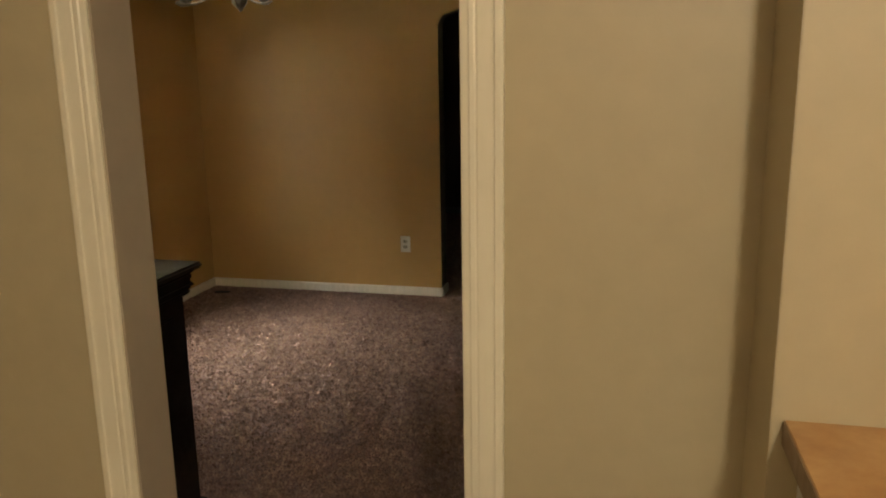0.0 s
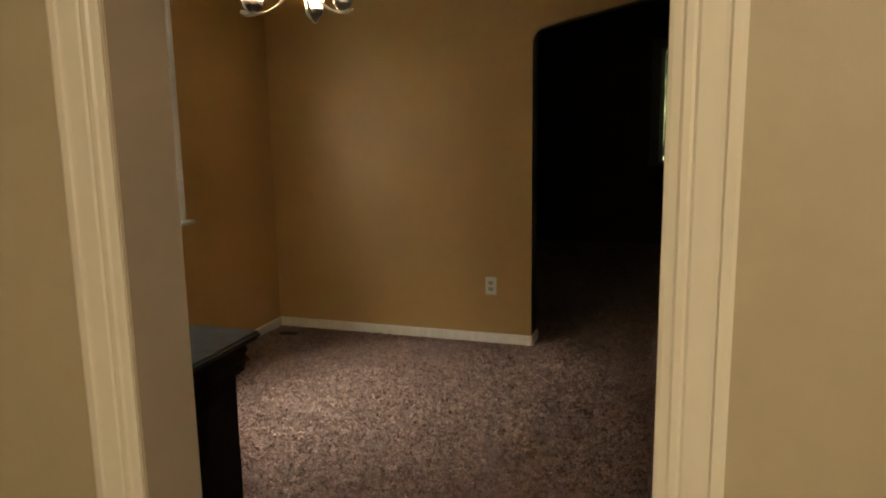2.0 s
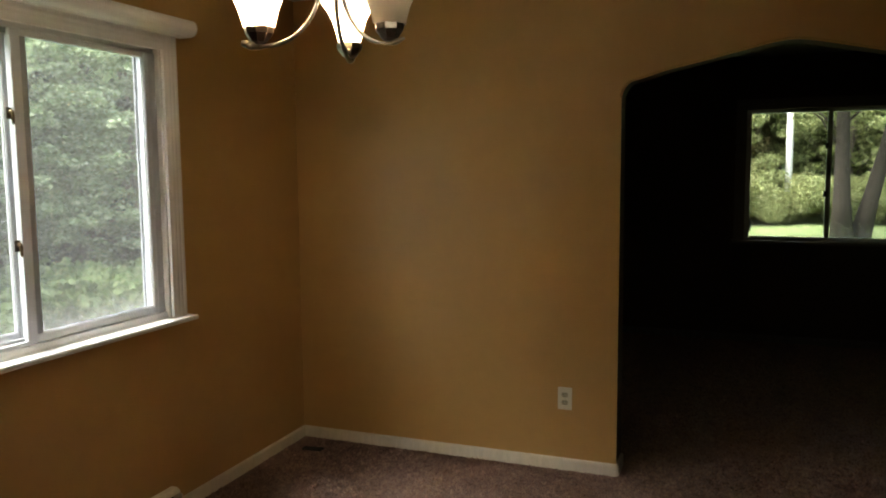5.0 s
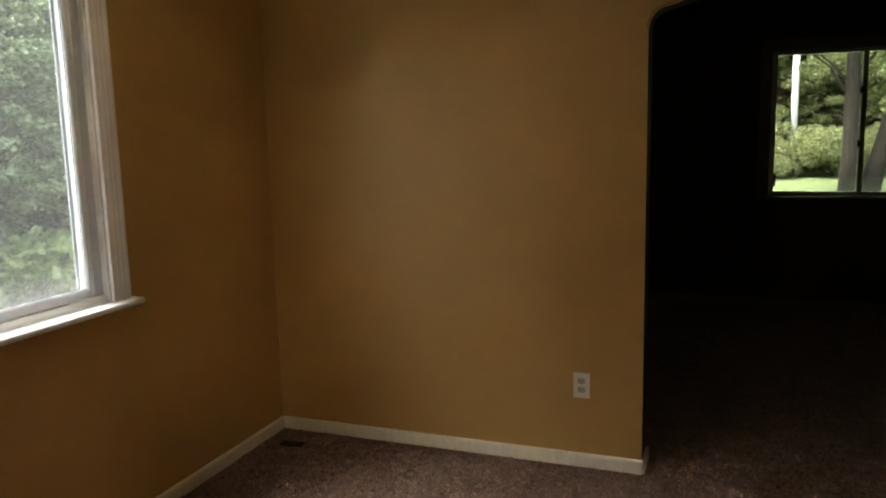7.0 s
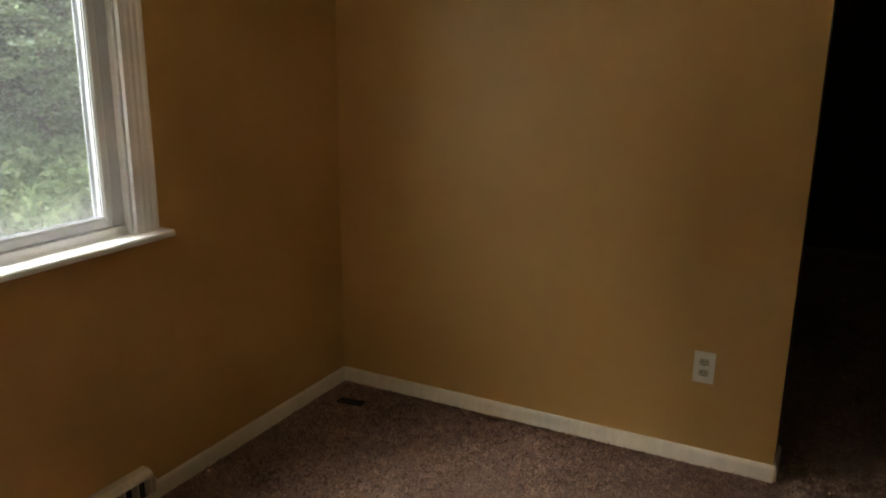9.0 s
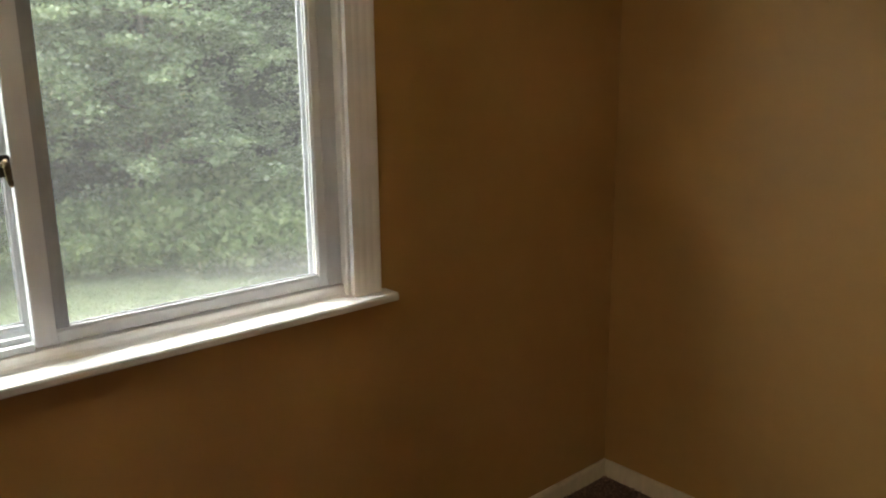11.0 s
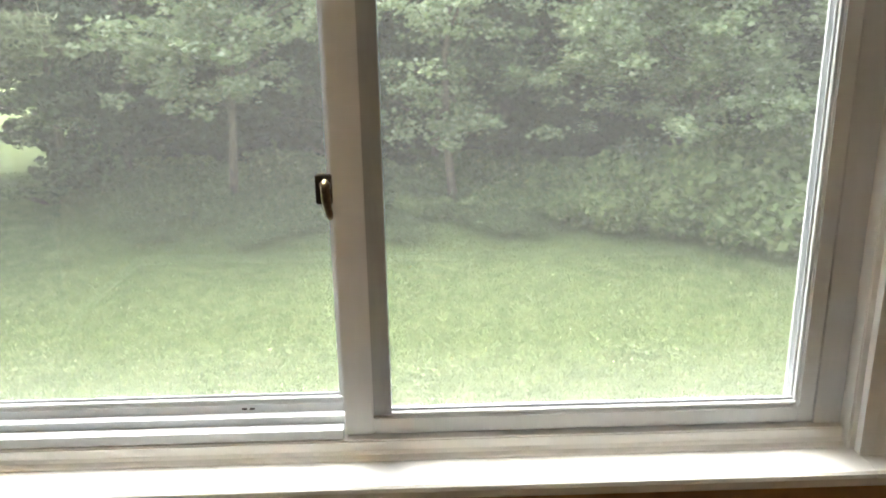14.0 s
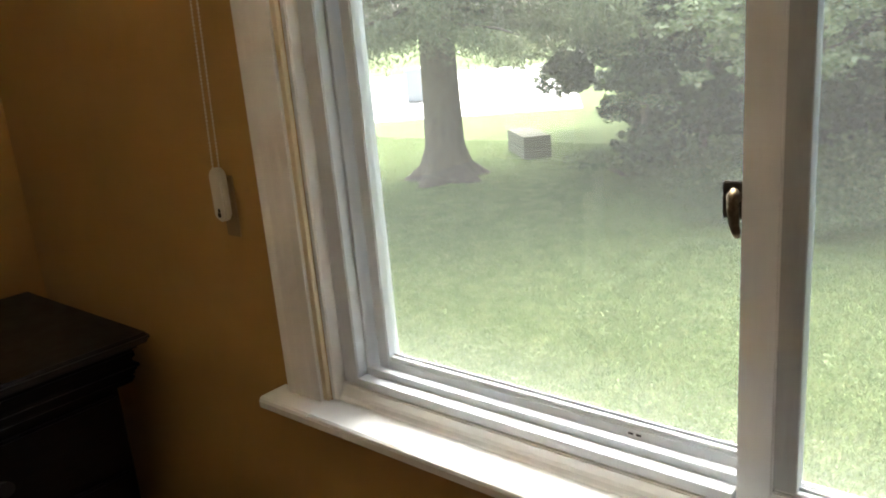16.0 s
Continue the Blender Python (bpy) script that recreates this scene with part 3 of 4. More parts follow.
part("sill_horn", bm, WHITE, win)
# vinyl frame
FS, FN, FB, FT = WIN_S + 0.013, WIN_N - 0.013, 0.889, WIN_T - 0.013
wpart("frame_head", ((-0.094, FS, FT - 0.024), (-0.028, FN, FT)))
wpart("frame_sill", ((-0.094, FS, FB), (-0.0125, FN, FB + 0.027)), m=WHITE)
bm = bmesh.new()
prism(bm, [(-0.0122, 0.8885), (-0.004, 0.8885), (-0.0055, 0.891), (-0.0105, 0.895), (-0.0122, 0.901)], WIN_S + 0.013, WIN_N - 0.013, "y")
part("sill_cove", bm, WHITE, win)
wpart("frame_jamb", ((-0.094, FN - 0.040, FB + 0.028), (-0.0235, FN, FT - 0.025)), m=TRACK, bev=0.001)
wpart("frame_jamb", ((-0.094, FS, FB + 0.028), (-0.020, FS + 0.036, FT - 0.025)), m=TRACK)
# stepped tracks on the sliding side, greyed for shade
wpart("track", ((-0.0380, FS + 0.037, FB + 0.028), (-0.0165, -1.79, FB + 0.0425)), m=TRACK, bev=0.0008)
wpart("track", ((-0.0550, FS + 0.037, FB + 0.028), (-0.0388, -1.79, FB + 0.0535)), m=TRACK, bev=0.0008)
wpart("track", ((-0.044, FS + 0.037, FT - 0.045), (-0.040, FN - 0.041, FT - 0.025)), m=GREY, bev=0.0008)
wpart("jamb_channel", ((-0.0555, FS + 0.037, FB + 0.054), (-0.040, FS + 0.043, FT - 0.03)), m=TRACK, bev=0.0008)


def sash(name, y0, y1, x, stile_s, stile_n, rail_b, z0, z1, label):
    """A sliding sash, its room face at x: two stiles, two rails, inner bead, glass."""
    s = part(name, boxes(((x - 0.028, y0, z0), (x, y0 + stile_s, z1)), bev=0.002), VINYL, win, label)
    part("stile", boxes(((x - 0.028, y1 - stile_n, z0), (x, y1, z1)), bev=0.002), VINYL, s)
    part("rail", boxes(((x - 0.028, y0 + stile_s, z0), (x - 0.001, y1 - stile_n, z0 + rail_b)), bev=0.002), VINYL, s)
    part("rail", boxes(((x - 0.028, y0 + stile_s, z1 - 0.022), (x - 0.001, y1 - stile_n, z1)), bev=0.002), VINYL, s)
    part("glazing_bead", boxes(((x - 0.012, y0 + stile_s, z0 + rail_b), (x - 0.004, y1 - stile_n, z0 + rail_b + 0.005)), bev=0.001), VINYL, s)
    part("glazing_gasket", boxes(((x - 0.0138, y0 + stile_s + 0.001, z0 + rail_b), (x - 0.0122, y1 - stile_n - 0.001, z0 + rail_b + 0.0085)), ((x - 0.0138, y1 - stile_n - 0.0065, z0 + rail_b + 0.009), (x - 0.0122, y1 - stile_n - 0.001, z1 - 0.023))), TRACK, s)
    part("glazing_bead", boxes(((x - 0.012, y1 - stile_n - 0.004, z0 + rail_b + 0.006), (x - 0.004, y1 - stile_n, z1 - 0.023)), bev=0.001), VINYL, s)
    part("glass_pane", boxes(((x - 0.018, y0 + stile_s - 0.003, z0 + rail_b - 0.003), (x - 0.014, y1 - stile_n + 0.003, z1 - 0.019))), GLASS, s)
    return s


# fixed north sash nearer the room, sliding south sash behind it
s1 = sash("sash_north", -1.787, FN - 0.041, -0.0225, 0.040, 0.024, 0.026, FB + 0.0305, FT - 0.026, "fixed white vinyl sash with a dusty pane")
# This bead takes the grey vinyl to stand for shade in the recess.
part("glazing_bead", boxes(((-0.046, -1.747, FB + 0.060), (-0.024, -1.722, FT - 0.049)), bev=0.001), GREY, s1, "inner glazing bead greyed for its shaded recess")
s2 = sash("sash_south", FS + 0.050, -1.762, -0.056, 0.024, 0.030, 0.018, FB + 0.049, FT - 0.030, "sliding white vinyl sash with a dusty pane")
part("pull_slot", boxes(((-0.0568, -1.938, FB + 0.0575), (-0.0555, -1.931, FB + 0.060)), ((-0.0568, -1.927, FB + 0.0575), (-0.0555, -1.920, FB + 0.060))), DARK, s2)


def latch(z):
    """A cam latch on the meeting stile."""
    k = part("latch", boxes(((-0.036, -1.810, z - 0.010), (-0.031, -1.7875, z + 0.030)), bev=0.0015), BRASS_DARK, win, "dark bronze latch plate")
    bm = bmesh.new()
    tube(bm, [(-0.031, -1.797, z + 0.014), (-0.022, -1.797, z + 0.014)], [0.008, 0.0065], 14)
    part("pivot", bm, BRASS, k, smooth=True)
    bm = bmesh.new()
    tube(bm, [(-0.028, -1.796, z + 0.022), (-0.023, -1.796, z + 0.016), (-0.021, -1.795, z + 0.002), (-0.022, -1.794, z - 0.012), (-0.023, -1.792, z - 0.022), (-0.024, -1.791, z - 0.028)], [0.004, 0.0065, 0.0065, 0.0055, 0.005, 0.003], 12)
    part("lever", bm, BRASS, k, "tarnished brass lever", smooth=True)


latch(1.262), latch(1.722)
part("insect_screen", boxes(((-0.0894, FS + 0.036, FB + 0.028), (-0.0886, FN - 0.040, FT - 0.025))), SCREEN, win, "fine grey insect screen")
wpart("screen_frame", ((-0.094, FS + 0.0365, FB + 0.0285), (-0.0900, FS + 0.048, FT - 0.0255)), ((-0.094, FN - 0.052, FB + 0.0285), (-0.0900, FN - 0.0405, FT - 0.0255)), ((-0.094, FS + 0.049, FB + 0.0285), (-0.0900, FN - 0.053, FB + 0.037)), m=VINYL, bev=0.0005)

# roller blind, rolled up over the head, with its chain and cleat
blind = base("roller_blind", "rolled-up white roller blind mounted over the window", "window blind", (0.06, -1.775, 2.14))
bm = bmesh.new()
outline = [(-0.058, -0.036), (0.012, -0.036)] + [(0.010 + 0.030 * math.cos(radians(d)), 0.034 * math.sin(radians(d))) for d in range(-80, 81, 10)] + [(0.0, 0.036), (-0.058, 0.036)]
prism(bm, outline, -0.83, 0.826, "y")
part("cassette", soften(bm, 0.001, 1), SHADEM, blind)
for s in (-0.8333, 0.8265):
    bm = bmesh.new()
    prism(bm, [(x * 1.02, z * 1.02) for x, z in outline], s, s + 0.003, "y")
    part("end_cap", bm, PLATE, blind)

cord = base("blind_chain", "looped beaded blind chain in a white oval wall cleat", "blind cord", (0.0, -2.65, 1.23))


def beads(y0, y1, x0, x1, z0, z1):
    bm = bmesh.new()
    count = int((z1 - z0) / 0.006)
    for i in range(count):
        f = i / (count - 1)
        p = Vector((x0 + (x1 - x0) * f, y0 + (y1 - y0) * f, z0 + (z1 - z0) * f))
        bmesh.ops.create_icosphere(bm, subdivisions=1, radius=0.0022, matrix=Matrix.Translation(p))
    tube(bm, [(x0, y0, z0), (x1, y1, z1)], 0.0007, 5)
    return bm


part("chain", beads(-0.010, 0.075, 0.020, 0.045, 0.04, 0.915), PLATE, cord, "cream beaded chain")
part("chain", beads(0.008, 0.100, 0.020, 0.050, 0.04, 0.915), PLATE, cord, "cream beaded chain")
bm = bmesh.new()
pts = [(0.0165 * math.cos(radians(d)), (0.030 if math.sin(radians(d)) > 0 else -0.030) + 0.0165 * math.sin(radians(d))) for d in range(0, 360, 15)]
prism(bm, pts, 0.012, 0.028, "x")
part("cleat", soften(bm, 0.003, 2), PLATE, cord, "white oval plastic chain cleat", smooth=False)
bm = bmesh.new()
tube(bm, [(0.0275, 0, -0.034), (0.0287, 0, -0.034)], 0.005, 12)
tube(bm, [(0.0275, 0.001, -0.026), (0.0287, 0.001, -0.026)], 0.0035, 12)
part("keyhole", bm, DARK, cord)
part("bracket", boxes(((0.001, -0.022, -0.078), (0.004, 0.016, 0.030)), ((0.004, -0.006, -0.02), (0.012, 0.006, 0.02)), bev=0.001), streaked("clear_plastic", (0.30, 0.22, 0.13), (0.34, 0.25, 0.15), 0.15), cord, "clear plastic backing bracket")

# ---------------- wall outlet ----------------
outlet = base("wall_outlet", "almond duplex wall outlet on the amber wall", "wall outlet", (1.519, 0, 0.371))
part("cover_plate", soften(boxes(((-0.0355, -0.0055, -0.0575), (0.0355, -0.0006, 0.0575))), 0.0018, 2), PLATE, outlet)
for z in (0.0195, -0.0195):
    bm = bmesh.new()
    pts = [(0.0172 * math.cos(radians(d)), max(-0.0125, min(0.0125, 0.0172 * math.sin(radians(d)))) + z) for d in range(0, 360, 12)]
    prism(bm, pts, -0.0072, -0.0053, "y")
    r = part("receptacle", bm, SOCKET, outlet)
    part("slot", boxes(((-0.0075, -0.0078, z - 0.001), (-0.0050, -0.0071, z + 0.008)), ((0.0048, -0.0078, z), (0.0073, -0.0071, z + 0.007)), ((-0.0022, -0.0078, z - 0.010), (0.0022, -0.0071, z - 0.0055))), DARK, r)
bm = bmesh.new()
tube(bm, [(0, -0.0053, 0), (0, -0.0064, 0)], 0.003, 10)
part("screw", bm, NICKEL, outlet)

# ---------------- baseboard register and floor vent ----------------
reg = base("baseboard_register", "cream enamelled baseboard heat register with a dark louvred slot", "heat register", (0, -1.536, 0))
bm = bmesh.new()
prism(bm, [(0.001, 0.100), (0.001, 0.138), (0.030, 0.138), (0.046, 0.126), (0.048, 0.116), (0.043, 0.114), (0.036, 0.122), (0.024, 0.126), (0.006, 0.126), (0.006, 0.100)], -0.414, 0.414, "y")
part("top_hood", bm, CREAM, reg)
bm = bmesh.new()
prism(bm, [(0.058, 0.0), (0.074, 0.004), (0.078, 0.016), (0.072, 0.034), (0.066, 0.060), (0.060, 0.068), (0.055, 0.066), (0.060, 0.040), (0.062, 0.012), (0.052, 0.004)], -0.414, 0.414, "y")
part("front_panel", bm, CREAM, reg)
part("end_plate", boxes(((0.001, 0.411, 0.0), (0.058, 0.416, 0.112)), bev=0.001), CREAM, reg)
part("end_plate", boxes(((0.001, -0.416, 0.0), (0.058, -0.411, 0.112)), bev=0.001), CREAM, reg)
part("back_box", boxes(((0.0015, -0.410, 0.002), (0.020, 0.410, 0.098))), DARK, reg, "dark register interior")
FIN = None
for i in range(17):
    y = -0.40 + i * 0.05
    if FIN is None:
        FIN = part("fin", boxes(((0.021, -0.002, 0.050), (0.050, 0.002, 0.118))), CREAM, reg)
        FIN.location = (0, y, 0)
    else:
        f = FIN.copy()
        scene.collection.objects.link(f)
        f.location = (0, y, 0)

vent = base("floor_vent", "small dark slotted vent set in the carpet by the corner", "floor vent", (0.165, -0.190, 0.0), )
vent.rotation_euler[2] = radians(8)
part("frame", boxes(((-0.056, -0.020, 0.002), (0.056, -0.014, 0.010)), ((-0.056, 0.014, 0.002), (0.056, 0.020, 0.010)), ((-0.056, -0.014, 0.002), (-0.050, 0.014, 0.010)), ((0.050, -0.014, 0.002), (0.056, 0.014, 0.010)), bev=0.001), DARK, vent)
part("grille", boxes(((-0.050, -0.014, 0.001), (0.050, 0.014, 0.004)), *[((-0.050 + 0.012 * i, -0.014, 0.004), (-0.046 + 0.012 * i, 0.014, 0.008)) for i in range(9)]), DARK, vent)

# ---------------- sideboard ----------------
SBX, SBY, SBZ = (0.045, 1.672), (-3.500, -2.935), 0.935
side = base("sideboard", "espresso stained wooden sideboard with a moulded top against the wall", "sideboard", (0.85, -3.2, 0))


def sb(lo, hi):
    return ((lo[0] - 0.85, lo[1] + 3.2, lo[2]), (hi[0] - 0.85, hi[1] + 3.2, hi[2]))


part("top", soften(boxes(sb((SBX[0], SBY[0], SBZ - 0.022), (SBX[1], SBY[1], SBZ))), 0.007, 3), DARKTOP, side, "glossy espresso wooden top")
for k, (drop, inset, h) in enumerate(((0.022, 0.018, 0.010), (0.032, 0.026, 0.024), (0.056, 0.020, 0.030), (0.086, 0.032, 0.018))):
    part("cornice", soften(boxes(sb((SBX[0] + inset, SBY[0], SBZ - drop - h), (SBX[1] - inset, SBY[1] - inset, SBZ - drop))), 0.006 if k != 2 else 0.012, 3), BLACKWOOD, side)
part("carcass", soften(boxes(sb((SBX[0] + 0.06, SBY[0], 0.10), (SBX[1] - 0.045, SBY[1] - 0.06, SBZ - 0.104))), 0.004, 2), BLACKWOOD, side)
part("plinth", soften(boxes(sb((SBX[0] + 0.035, SBY[0], 0.0), (SBX[1] - 0.006, SBY[1] - 0.030, 0.075)), sb((SBX[0] + 0.048, SBY[0], 0.075), (SBX[1] - 0.022, SBY[1] - 0.047, 0.10))), 0.006, 2), BLACKWOOD, side)
yf = SBY[1] - 0.06
wd = (SBX[1] - SBX[0] - 0.125 - 0.05) / 3
for i in range(3):
    x0 = SBX[0] + 0.0725 + i * (wd + 0.012)
    d = part("drawer", soften(boxes(sb((x0, yf + 0.0005, 0.66), (x0 + wd, yf + 0.018, 0.815))), 0.005, 2), BLACKWOOD, side)
    bm = bmesh.new()
    tube(bm, [(x0 + wd / 2 - 0.85, yf + 3.2 + 0.018, 0.738), (x0 + wd / 2 - 0.85, yf + 3.2 + 0.042, 0.738)], [0.008, 0.015], 14)
    part("knob", bm, DARK, d)
    d = part("door", soften(boxes(sb((x0, yf + 0.0005, 0.13), (x0 + wd, yf + 0.018, 0.645))), 0.005, 2), BLACKWOOD, side)
    bm = bmesh.new()
    tube(bm, [(x0 + wd - 0.04 - 0.85, yf + 3.2 + 0.018, 0.42), (x0 + wd - 0.04 - 0.85, yf + 3.2 + 0.040, 0.42)], [0.007, 0.013], 14)
    part("knob", bm, DARK, d)
for s in (0, 1):
    x = SBX[0] + 0.05 if s == 0 else SBX[1] - 0.055
    part("side_panel", soften(boxes(sb((x, SBY[0] + 0.06, 0.16), (x + 0.022, SBY[1] - 0.13, 0.78))), 0.005, 2), BLACKWOOD, side)

# ---------------- chandelier ----------------
CH = Vector((1.358, -2.023, 1.830))
lamp = base("chandelier", "antique nickel three-arm chandelier with flared frosted glass shades, two lit", "chandelier", CH)
bm = bmesh.new()
lathe(bm, [(0.0, 0.150), (0.008, 0.152), (0.012, 0.160), (0.028, 0.172), (0.032, 0.185), (0.032, 0.225), (0.022, 0.240), (0.012, 0.262), (0.009, 0.28), (0.009, 0.36), (0.0, 0.362)], 20)
part("column", bm, NICKEL, lamp, smooth=True)
bm = bmesh.new()
tube(bm, [(0, 0, 0.36), (0, 0, CEILING - CH.z - 0.02)], 0.006, 10)
part("stem", bm, NICKEL, lamp, smooth=True)
bm = bmesh.new()
lathe(bm, [(0.0, CEILING - CH.z - 0.035), (0.03, CEILING - CH.z - 0.033), (0.062, CEILING - CH.z - 0.012), (0.066, CEILING - CH.z - 0.001), (0.0, CEILING - CH.z - 0.001)], 28)
part("ceiling_canopy", bm, NICKEL, lamp, smooth=True)
for k, (az, lit) in enumerate(((105, True), (225, True), (-15, False))):
    d = Vector((math.cos(radians(az)), math.sin(radians(az)), 0))
    R = 0.185
    pts = [d * 0.028 + Vector((0, 0, 0.232)), d * 0.030 + Vector((0, 0, 0.200))]
    pts += [d * (0.185 - 0.153 * math.sin(radians(q))) + Vector((0, 0, 0.168 - 0.168 * math.cos(radians(q)))) for q in range(90, -1, -6)]
    pts += [d * 0.205 + Vector((0, 0, 0.001)), d * 0.228 + Vector((0, 0, 0.006))]
    bm = bmesh.new()
    tube(bm, pts, [0.0056] * (len(pts) - 3) + [0.009, 0.012, 0.006], 10, 0.6)
    arm = part("arm", bm, NICKEL, lamp, smooth=True)
    c = d * R
    bm = bmesh.new()
    lathe(bm, [(0.0, 0.005), (0.012, 0.005), (0.020, 0.010), (0.035, 0.030), (0.036, 0.044), (0.030, 0.046), (0.0, 0.046)], 8, (c.x, c.y), turn=radians(az + 22.5))
    part("cup", bm, NICKEL, arm)
    bm = bmesh.new()
    out = [(0.031, 0.044), (0.034, 0.062), (0.039, 0.084), (0.047, 0.108), (0.058, 0.130), (0.071, 0.148), (0.077, 0.155)]
    lathe(bm, out + [(r - 0.003, z - 0.001) for r, z in reversed(out)], 32, (c.x, c.y), square=0.78, turn=radians(az + 12))
    part("shade", bm, FROST, lamp, "lit frosted glass shade" if lit else "unlit frosted glass shade", smooth=True)
    bm = bmesh.new()
    bmesh.ops.create_uvsphere(bm, u_segments=16, v_segments=10, radius=0.021, matrix=Matrix.Translation((c.x, c.y, 0.090)) @ Matrix.Diagonal((1, 1, 1.5, 1)))
    part("bulb", bm, GLOW if lit else BULBOFF, lamp, smooth=True)
    if lit:
        pl = new("chandelier_light", bpy.data.lights.new("chandelier_light", "POINT"))
        pl.data.energy, pl.data.color, pl.data.shadow_soft_size = BULB_POWER, BULB_COLOR, 0.022
        pl.location = CH + c + Vector((0, 0, 0.130))

# ---------------- kitchen counter ----------------
ctr = base("base_cabinet", "white base cabinet under the counter end", "cabinet", (3.34, -4.9, 0))
part("body", boxes(((0, -1.0, 0.10), (0.62, 0.996, 0.905)), bev=0.002), WHITE, ctr)
part("kick", boxes(((0.05, -0.99, 0.0), (0.58, 0.99, 0.10))), DARK, ctr)
part("end_stile", boxes(((-0.006, 0.90, 0.10), (-0.0005, 0.996, 0.905)), bev=0.001), WHITE, ctr)
top = base("countertop", "tan marbled laminate countertop with a brown edge", "countertop", (3.304, -4.9, 0.906))
part("slab", boxes(((0.003, -1.02, 0.0), (0.68, 0.998, 0.044)), bev=0.001), LAMINATE, top)
part("edge_band", boxes(((0, -1.02, 0.0005), (0.0028, 0.998, 0.0425))), BROWNEDGE, top)
kl = base("kitchen_ceiling_lamp", "small frosted kitchen ceiling lamp", "ceiling lamp", (3.62, -6.15, CEILING))
bm = bmesh.new()
lathe(bm, [(0.0, -0.002), (0.10, -0.002), (0.10, -0.03), (0.0, -0.03)], 28)
part("mount", bm, NICKEL, kl)

# ---------------- living room window ----------------
lw = base("window_2", "two-sash sliding window with dark backlit frame", "window", kind="structure")
ly = LIV_N


def lpart(name, *pairs, m=VINYL, bev=0.002, label=""):
    return part(name, boxes(*pairs, bev=bev), m, lw, label)


# Overhang out of view, added to cut the sky light into the living room.
structure("unseen_shade_overhang", boxes(((-0.9, LIV_N + 0.19, CEILING + 0.02), (6.9, LIV_N + 2.80, CEILING + 0.16))), SIDING, "unseen overhang added to shade the living room window")
lpart("frame", ((LW[0], ly + 0.06, LW[2]), (LW[0] + 0.040, ly + 0.12, LW[3])))
lpart("frame", ((LW[1] - 0.040, ly + 0.06, LW[2]), (LW[1], ly + 0.12, LW[3])))
lpart("frame", ((LW[0] + 0.041, ly + 0.06, LW[2]), (LW[1] - 0.041, ly + 0.12, LW[2] + 0.030)))
lpart("frame", ((LW[0] + 0.041, ly + 0.06, LW[3] - 0.030), (LW[1] - 0.041, ly + 0.12, LW[3])))
lpart("meeting_stile", ((2.962, ly + 0.062, LW[2] + 0.031), (2.998, ly + 0.11, LW[3] - 0.031)))
lpart("glass_pane", ((LW[0] + 0.036, ly + 0.088, LW[2] + 0.026), (2.965, ly + 0.092, LW[3] - 0.026)), m=DIMGLASS, bev=0)
lpart("glass_pane", ((2.995, ly + 0.088, LW[2] + 0.026), (LW[1] - 0.036, ly + 0.092, LW[3] - 0.026)), m=DIMGLASS, bev=0)
lpart("latch", ((2.945, ly + 0.052, 1.26), (2.972, ly + 0.062, 1.31)), ((2.945, ly + 0.052, 1.66), (2.972, ly + 0.062, 1.71)), m=DARK)
lpart("pull", ((LW[0] + 0.041, ly + 0.072, 0.955), (LW[0] + 0.056, ly + 0.085, 1.055)), m=DARK)
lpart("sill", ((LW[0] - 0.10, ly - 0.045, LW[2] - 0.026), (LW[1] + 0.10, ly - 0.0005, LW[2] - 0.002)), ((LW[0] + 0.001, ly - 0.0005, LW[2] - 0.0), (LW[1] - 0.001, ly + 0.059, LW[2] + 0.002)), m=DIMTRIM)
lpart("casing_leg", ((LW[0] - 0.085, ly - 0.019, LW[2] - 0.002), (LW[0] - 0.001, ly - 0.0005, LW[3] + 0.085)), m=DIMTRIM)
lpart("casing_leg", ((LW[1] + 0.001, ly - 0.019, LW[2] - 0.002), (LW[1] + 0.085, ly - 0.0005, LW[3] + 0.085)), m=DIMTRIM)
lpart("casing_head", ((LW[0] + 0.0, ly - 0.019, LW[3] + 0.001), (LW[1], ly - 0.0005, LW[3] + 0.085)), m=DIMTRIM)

# ---------------- outside ----------------
bm = bmesh.new()
S = 900
ring = []
holes = [(-WALL_W, -7.72), (6.32, -7.72), (6.32, LIV_N + 0.19), (-WALL_W, LIV_N + 0.19)]
vi = [bm.verts.new((x, y, GROUND)) for x, y in holes]
vo = [bm.verts.new((x, y, GROUND)) for x, y in ((-S, -S), (S, -S), (S, S), (-S, S))]
for i in range(4):
    bm.faces.new((vo[i], vo[(i + 1) % 4], vi[(i + 1) % 4], vi[i]))
structure("ground", bm, LAWN, "mown lawn around the house")
structure("foundation", boxes(((-WALL_W, -7.72, -0.9), (6.32, LIV_N + 0.19, -0.121))), SIDING, "house foundation")

rng = np.random.default_rng(7)


